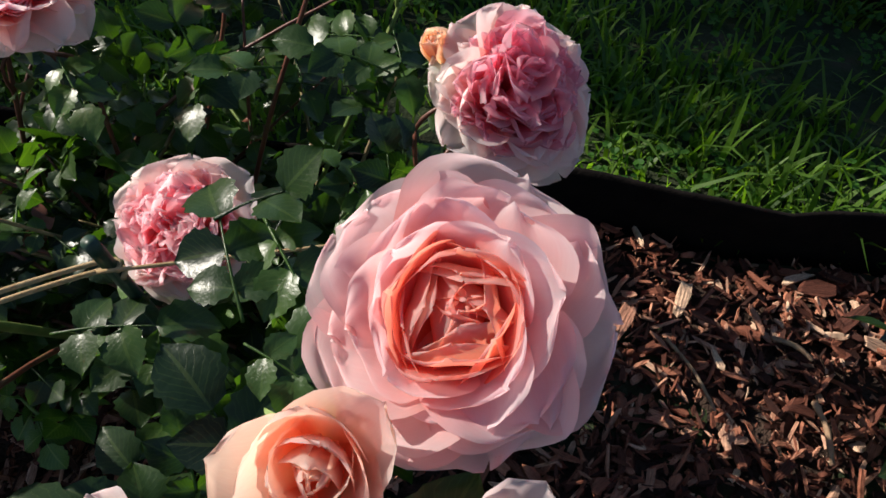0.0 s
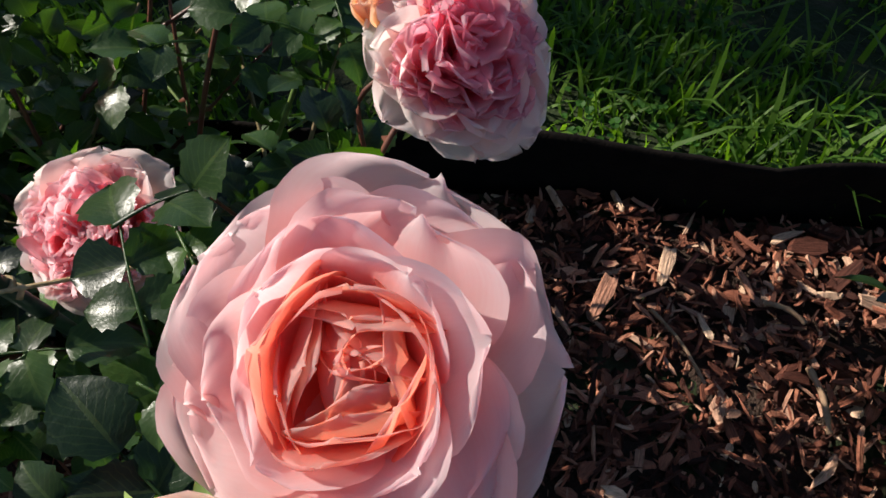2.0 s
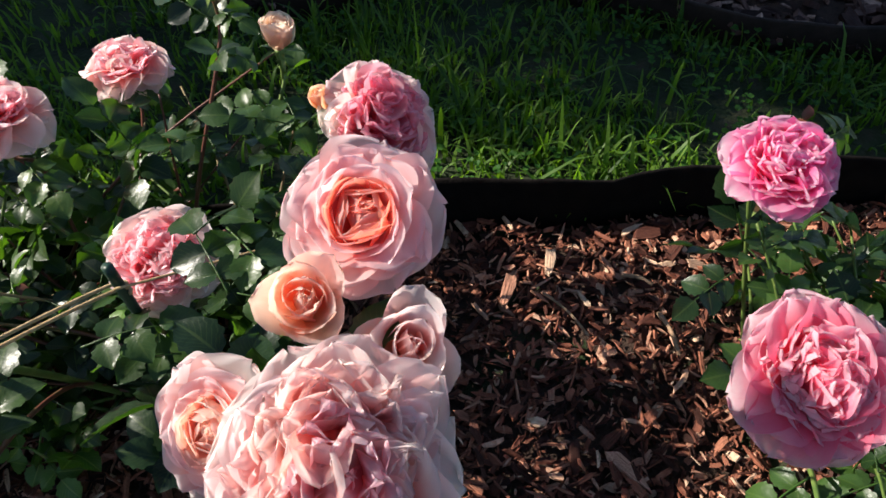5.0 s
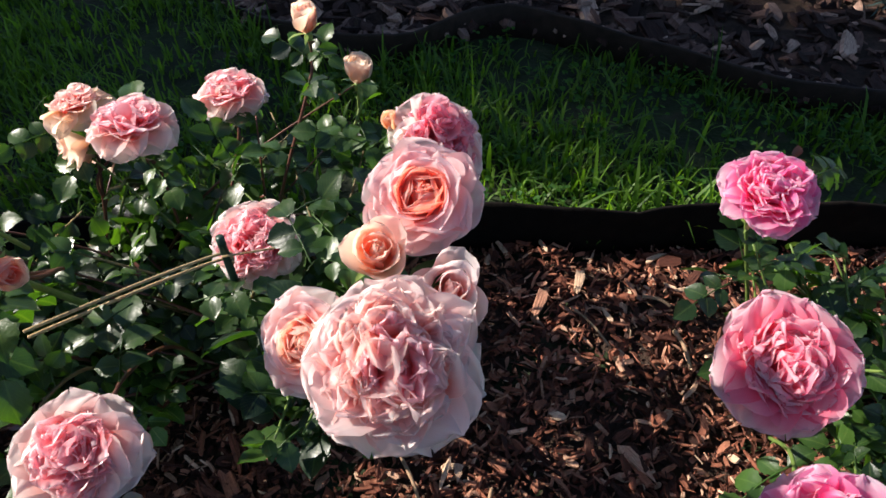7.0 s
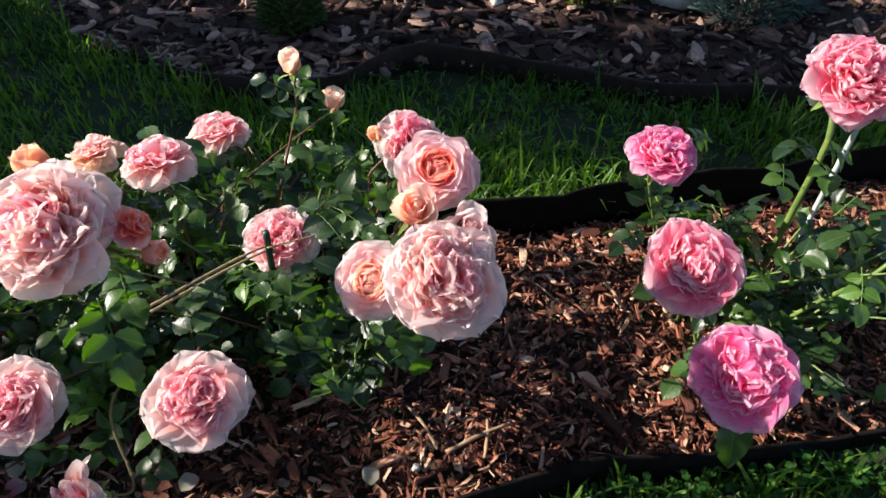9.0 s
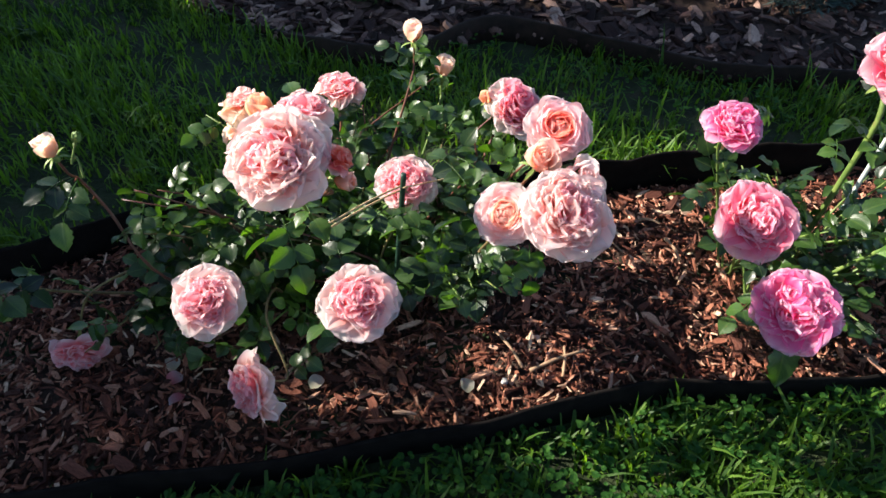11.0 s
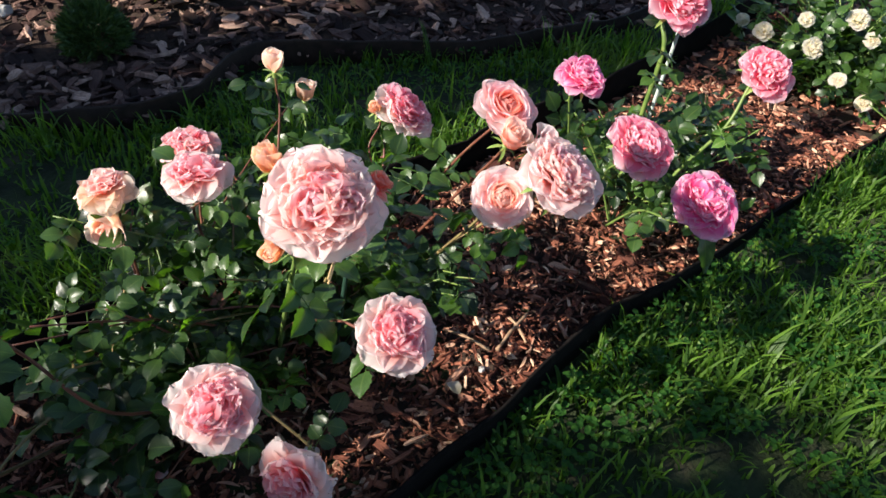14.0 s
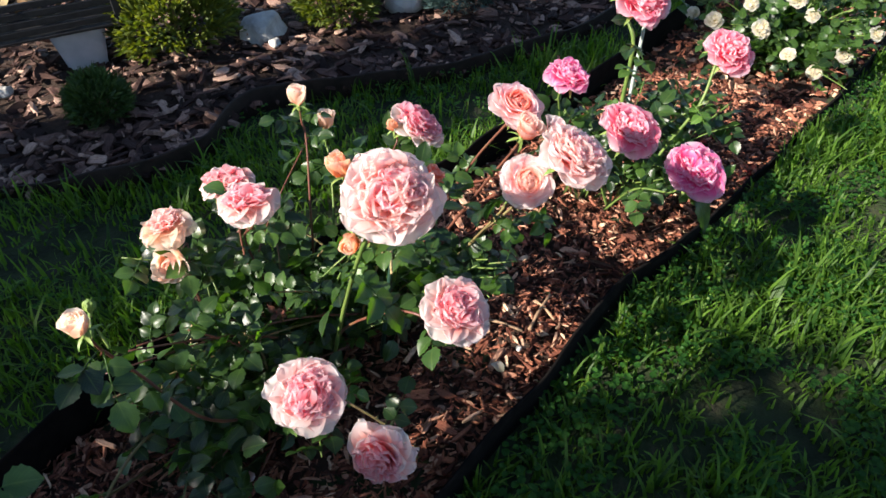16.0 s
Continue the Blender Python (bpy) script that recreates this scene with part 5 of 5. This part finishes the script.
def shrub(place, size, count, material, sprig, label, name, seed, lift=0.0, core=True):
    """A dense dwarf shrub: short stem and a crown of many small sprigs set round an uneven mound."""
    rng = random.Random(seed)
    plant = new(name)
    plant.matrix_basis = pose(*place)
    tagged(plant, label, "shrub")
    (v, f, u), _ = tube([(0, 0, -0.03), (0.005, 0, size[2] * 0.5), (0, 0.005, size[2] * 0.9)], 0.012, 0.005, 7)
    child("stem", raw_mesh("stem", v, f, CANE_OLD, u), plant)
    pieces = []
    for _ in range(count):
        z = rng.uniform(-0.25, 1.0)
        a = rng.uniform(0, 6.283)
        d = Vector((math.sqrt(max(0, 1 - z * z)) * math.cos(a), math.sqrt(max(0, 1 - z * z)) * math.sin(a), z))
        deep = rng.uniform(0.55, 1.0) ** 0.5 * (1 + 0.22 * noise.noise(d * 2.4 + Vector((seed, 0, 0))) + 0.1 * noise.noise(d * 6 + Vector((seed, 3, 0))))
        p = Vector((d.x * size[0] * deep, d.y * size[1] * deep, lift + size[2] * 0.35 + d.z * size[2] * 0.65 * deep))
        L, w = sprig[0] * rng.uniform(0.6, 1.3), sprig[1] * rng.uniform(0.7, 1.2)
        up = (d + Vector((rng.gauss(0, 0.4), rng.gauss(0, 0.4), 0.35 + rng.gauss(0, 0.3)))).normalized()
        side = up.cross(Vector((rng.gauss(0, 1), rng.gauss(0, 1), rng.gauss(0, 1)))).normalized()
        other = up.cross(side)
        pts = []
        for s, ww, bend in ((0, 0.5, 0), (0.4, 1.0, 0.06), (0.75, 0.75, 0.02), (1.0, 0.08, -0.08)):
            c = p + up * (L * s) + other * (L * bend)
            pts += [tuple(c - side * (w * ww / 2)), tuple(c + other * w * 0.2 * ww), tuple(c + side * (w * ww / 2))]
        pieces.append((np.array(pts), grid_faces(4, 3), np.tile([[0, 0], [0.5, 0], [1, 0]], (4, 1)) + np.repeat([[0, 0], [0, 0.4], [0, 0.75], [0, 1]], 3, axis=0)))
    v, f, u = joined(pieces)
    tagged(child("foliage", raw_mesh("foliage", v, f, material, u), plant), kind="stuff")
    return plant


shrub((0.09, 1.555, 0.0), (0.08, 0.08, 0.135), 2600, CONIFER, (0.03, 0.006), "small round dwarf conifer in bark mulch", "dwarf_conifer", 5)
shrub((0.545, 1.755, 0.0), (0.20, 0.18, 0.30), 4200, CONIFER_GOLD, (0.035, 0.011), "yellow-green dwarf conifer with tufted foliage", "dwarf_conifer", 6)
shrub((1.025, 1.43, 0.0), (0.15, 0.14, 0.22), 3000, CONIFER_GOLD, (0.035, 0.010), "bushy green-gold dwarf conifer on the bark", "dwarf_conifer", 7)
shrub((1.42, 1.12, 0.0), (0.17, 0.13, 0.15), 3200, JUNIPER, (0.035, 0.006), "low blue-grey juniper in bark mulch", "juniper", 8)
shrub((2.1, 0.95, 0.0), (0.15, 0.13, 0.18), 1500, CONIFER, (0.035, 0.008), "dark green dwarf conifer", "dwarf_conifer", 9)

# a black planter basket on a pale tapered foot
planter = new("planter")
planter.matrix_basis = pose(0.30, 1.95, 0.0, 0, 0, -28)
tagged(planter, "black slatted planter box with dry leaves standing on a pale pot", "planter")


def box(bm, x, y, z, sx, sy, sz, top=1.0):
    """A box with its foot at z; its upper face is scaled by top."""
    made = bmesh.ops.create_cube(bm, size=1.0)["verts"]
    for v in made:
        k = top if v.co.z > 0 else 1.0
        v.co = Vector((x + v.co.x * sx * k, y + v.co.y * sy * k, z + (v.co.z + 0.5) * sz))
    return made


bm = bmesh.new()
box(bm, 0, 0, 0.0, 0.12, 0.12, 0.15, 1.45)
bmesh.ops.bevel(bm, geom=bm.edges[:], offset=0.008, segments=2, affect="EDGES")
child("pot", bm_mesh("pot", bm, POT), planter, None, "pale grey tapered pot")
bm = bmesh.new()
box(bm, -0.1, 0, 0.15, 0.50, 0.26, 0.012)
bmesh.ops.bevel(bm, geom=bm.edges[:], offset=0.003, segments=1, affect="EDGES")
child("base", bm_mesh("base", bm, BLACK), planter)
for row in range(4):
    for sx, sy, lx, ly in ((-0.1, -0.125, 0.5, 0.01), (-0.1, 0.125, 0.5, 0.01), (0.145, 0, 0.01, 0.24), (-0.345, 0, 0.01, 0.24)):
        bm = bmesh.new()
        box(bm, sx, sy, 0.17 + 0.027 * row, lx, ly, 0.021)
        bmesh.ops.bevel(bm, geom=bm.edges[:], offset=0.002, segments=1, affect="EDGES")
        child("slat", bm_mesh("slat", bm, BLACK), planter)
for sx in (-0.34, 0.14):
    for sy in (-0.12, 0.12):
        bm = bmesh.new()
        box(bm, sx, sy, 0.145, 0.025, 0.025, 0.14)
        bmesh.ops.bevel(bm, geom=bm.edges[:], offset=0.003, segments=1, affect="EDGES")
        child("post", bm_mesh("post", bm, BLACK), planter)
rng = random.Random(91)
pieces = []
for _ in range(60):
    p = leaflet(rng, rng.uniform(0.05, 0.09), rng.uniform(0.015, 0.028), 0.3, rng.uniform(0, 0.8), False)
    pieces.append(moved(p, pose(rng.uniform(-0.3, 0.1), rng.uniform(-0.1, 0.1), rng.uniform(0.24, 0.29), rng.gauss(0, 25), rng.gauss(0, 25), rng.uniform(0, 360))))
v, f, u = joined(pieces)
tagged(child("dry_leaves", raw_mesh("dry_leaves", v, f, DRY, u), planter, None, "dry brown and yellowed leaves"), kind="stuff")

# ---- small litter on the mulch ----
rng = random.Random(17)
for k, (x, y, turn) in enumerate(((-0.60, 0.225, 20), (-0.585, 0.25, 100), (-0.57, 0.19, 200), (-0.36, 0.14, 40), (-0.53, 0.31, 300), (-0.1, 0.05, 80))):
    v, f, u = petal(0.03, 0.014, 70, 100, 0.02, rng, 0, 0, 20, 0.002, 10, 0, 7, 5)
    ob = new("fallen_petal", raw_mesh("fallen_petal", v, f, PETAL_WHITE if k % 2 else PETAL_PINK, u))
    ob.matrix_basis = pose(x, y, 0.012, 10, 0, turn)
    tagged(ob, "fallen rose petal lying on the mulch", "petal", "fallen petals on the mulch")
for place, r in (((-0.03, 0.055, 0.008), 0.007), ((-0.11, 0.36, 0.01), 0.008)):
    boulder(place, (r, r * 0.9, r * 0.8), 0, "small white pebble in the mulch", place[0] * 9)

# single larger chips and sticks on top of the mulch
kinds = []
for _ in range(12):
    v, f, u = chip_shape(rng, 1, rng.uniform(0.12, 0.42), rng.uniform(0.05, 0.11))
    kinds.append(raw_mesh("wood_chip", v, f, CHIP_ONE, u, False))
for k in range(280):
    x = rng.uniform(-0.8, 0.95)
    y = rng.uniform(float(y_front(x)) + 0.02, float(y_back(x)) - 0.03)
    s = rng.choice((0.02, 0.026, 0.034, 0.044, 0.058)) * rng.uniform(0.8, 1.2)
    child("wood_chip", rng.choice(kinds), rose_bed, pose(x, y, rng.uniform(0.006, 0.014), rng.gauss(0, 14), rng.gauss(0, 12), rng.uniform(0, 360)) @ Matrix.Scale(s, 4))
STRAW = solid("pale_stick", [(0.3, (0.17, 0.1, 0.06)), (0.7, (0.34, 0.22, 0.13))], 90.0, 0.8, 0.4, 0.001)
for a, b, r in (((0.416, 0.278, 0.016), (0.416, 0.215, 0.012), 0.0035), ((0.395, 0.351, 0.012), (0.431, 0.325, 0.012), 0.003), ((0.28, 0.35, 0.014), (0.315, 0.27, 0.012), 0.002), ((0.01, 0.07, 0.012), (-0.01, 0.16, 0.014), 0.003),
                ((0.02, 0.06, 0.012), (0.13, 0.07, 0.014), 0.004), ((0.07, 0.03, 0.014), (0.10, 0.09, 0.012), 0.003)):
    mid = tuple((p + q) / 2 + o for p, q, o in zip(a, b, (0.003, 0.002, 0.003)))
    (v, f, u), _ = tube([a, mid, b], r, r * 0.8, 6, 0.2, rng)
    child("stick", raw_mesh("stick", v, f, STRAW, u), rose_bed, None, "pale dry stick")

# ---- unseen tall screens added towards the sun, with a low gap through which it shines ----
def hedge(name, low, high, height, seed, count, label):
    """An unseen leafy screen added to block the sun from low to high, with an uneven outline: stems, and many leaves.
    """
    rng = random.Random(seed)
    plant = new(name)
    tagged(plant, label, "hedge")
    across = Vector((math.cos(radians(SUN_AZ)), math.sin(radians(SUN_AZ)), 0))
    deep = Vector((-across.y, across.x, 0))
    centre = deep * SCREEN_AWAY
    stems = max(2, round((high - low) / 0.6))
    for k in range(stems):
        p = centre + across * (low + (high - low) * (k + 0.5) / stems)
        (v, f, u), _ = tube([tuple(p + Vector((0, 0, -0.1))), tuple(p + across * 0.1 + Vector((0, 0, height * 0.5))), tuple(p - across * 0.08 + Vector((0, 0, height * 0.85)))], 0.06, 0.02, 7)
        child("stem", raw_mesh("stem", v, f, CANE_OLD, u), plant)
    verts, faces = [], []
    for _ in range(count):
        s, r = rng.uniform(low, high), rng.random()
        z = height * (1 + 0.02 * noise.noise((s * 2.0, seed, 2))) * r ** 0.8
        s += 0.08 * noise.noise((z * 2.5, seed, 6))
        p = centre + across * s + deep * rng.uniform(-0.35, 0.35) + Vector((0, 0, z))
        L = rng.uniform(0.10, 0.2)
        m = Matrix.Translation(p) @ pose(0, 0, 0, rng.uniform(-70, 70), rng.uniform(-70, 70), rng.uniform(0, 360))
        n = len(verts)
        verts += [tuple(m @ Vector(q)) for q in ((0, 0, 0), (L * 0.5, -L * 0.3, 0.02), (L, 0, 0), (L * 0.5, L * 0.3, 0.02))]
        faces += [(n, n + 1, n + 2), (n, n + 2, n + 3)]
    tagged(child("foliage", raw_mesh("foliage", verts, faces, SCREEN_LEAF, np.zeros((len(verts), 2))), plant), kind="stuff")
    return plant


SCREEN_AWAY = 6.0
SLOPE = math.tan(radians(SUN_EL))
# each span and height is set by where its shadow should end
hedge("hedge", 0.78, 1.02, 5.4, 20, 430, "thin unseen leaf screen, half shading the far lawn")
hedge("hedge", 1.0, 1.5, 5.4, 12, 2700, "tall unseen leaf screen, shading the ground beyond the lit strip")
hedge("hedge", 1.5, 2.5, (SCREEN_AWAY - 1.1) * SLOPE, 17, 1500, "lower unseen leaf screen, letting some sun onto the bark bed")
hedge("hedge", 2.5, 4.8, 5.4, 18, 8500, "tall unseen leaf screen, shading the far ground")
hedge("hedge", -4.2, -0.40, 5.4, 13, 14000, "tall unseen leaf screen across the sun gap, shading the near lawn")
hedge("hedge", -0.10, 1.0, (SCREEN_AWAY - 0.52) * SLOPE - 0.05, 14, 3400, "low unseen leaf screen in the sun gap, shading the left mulch")
hedge("hedge", -0.10, 0.06, (SCREEN_AWAY - 0.31) * SLOPE - 0.05, 15, 560, "unseen leaf screen, shading the low left of the blush bush")
hedge("hedge", -0.42, -0.18, (SCREEN_AWAY + 0.22) * SLOPE - 0.05, 19, 900, "raised unseen leaf screen, shading the lawn near the front edging")
hedge("hedge", -0.19, -0.09, (SCREEN_AWAY - 0.12) * SLOPE - 0.05, 16, 420, "unseen leaf screen stepping up beside the sun gap")
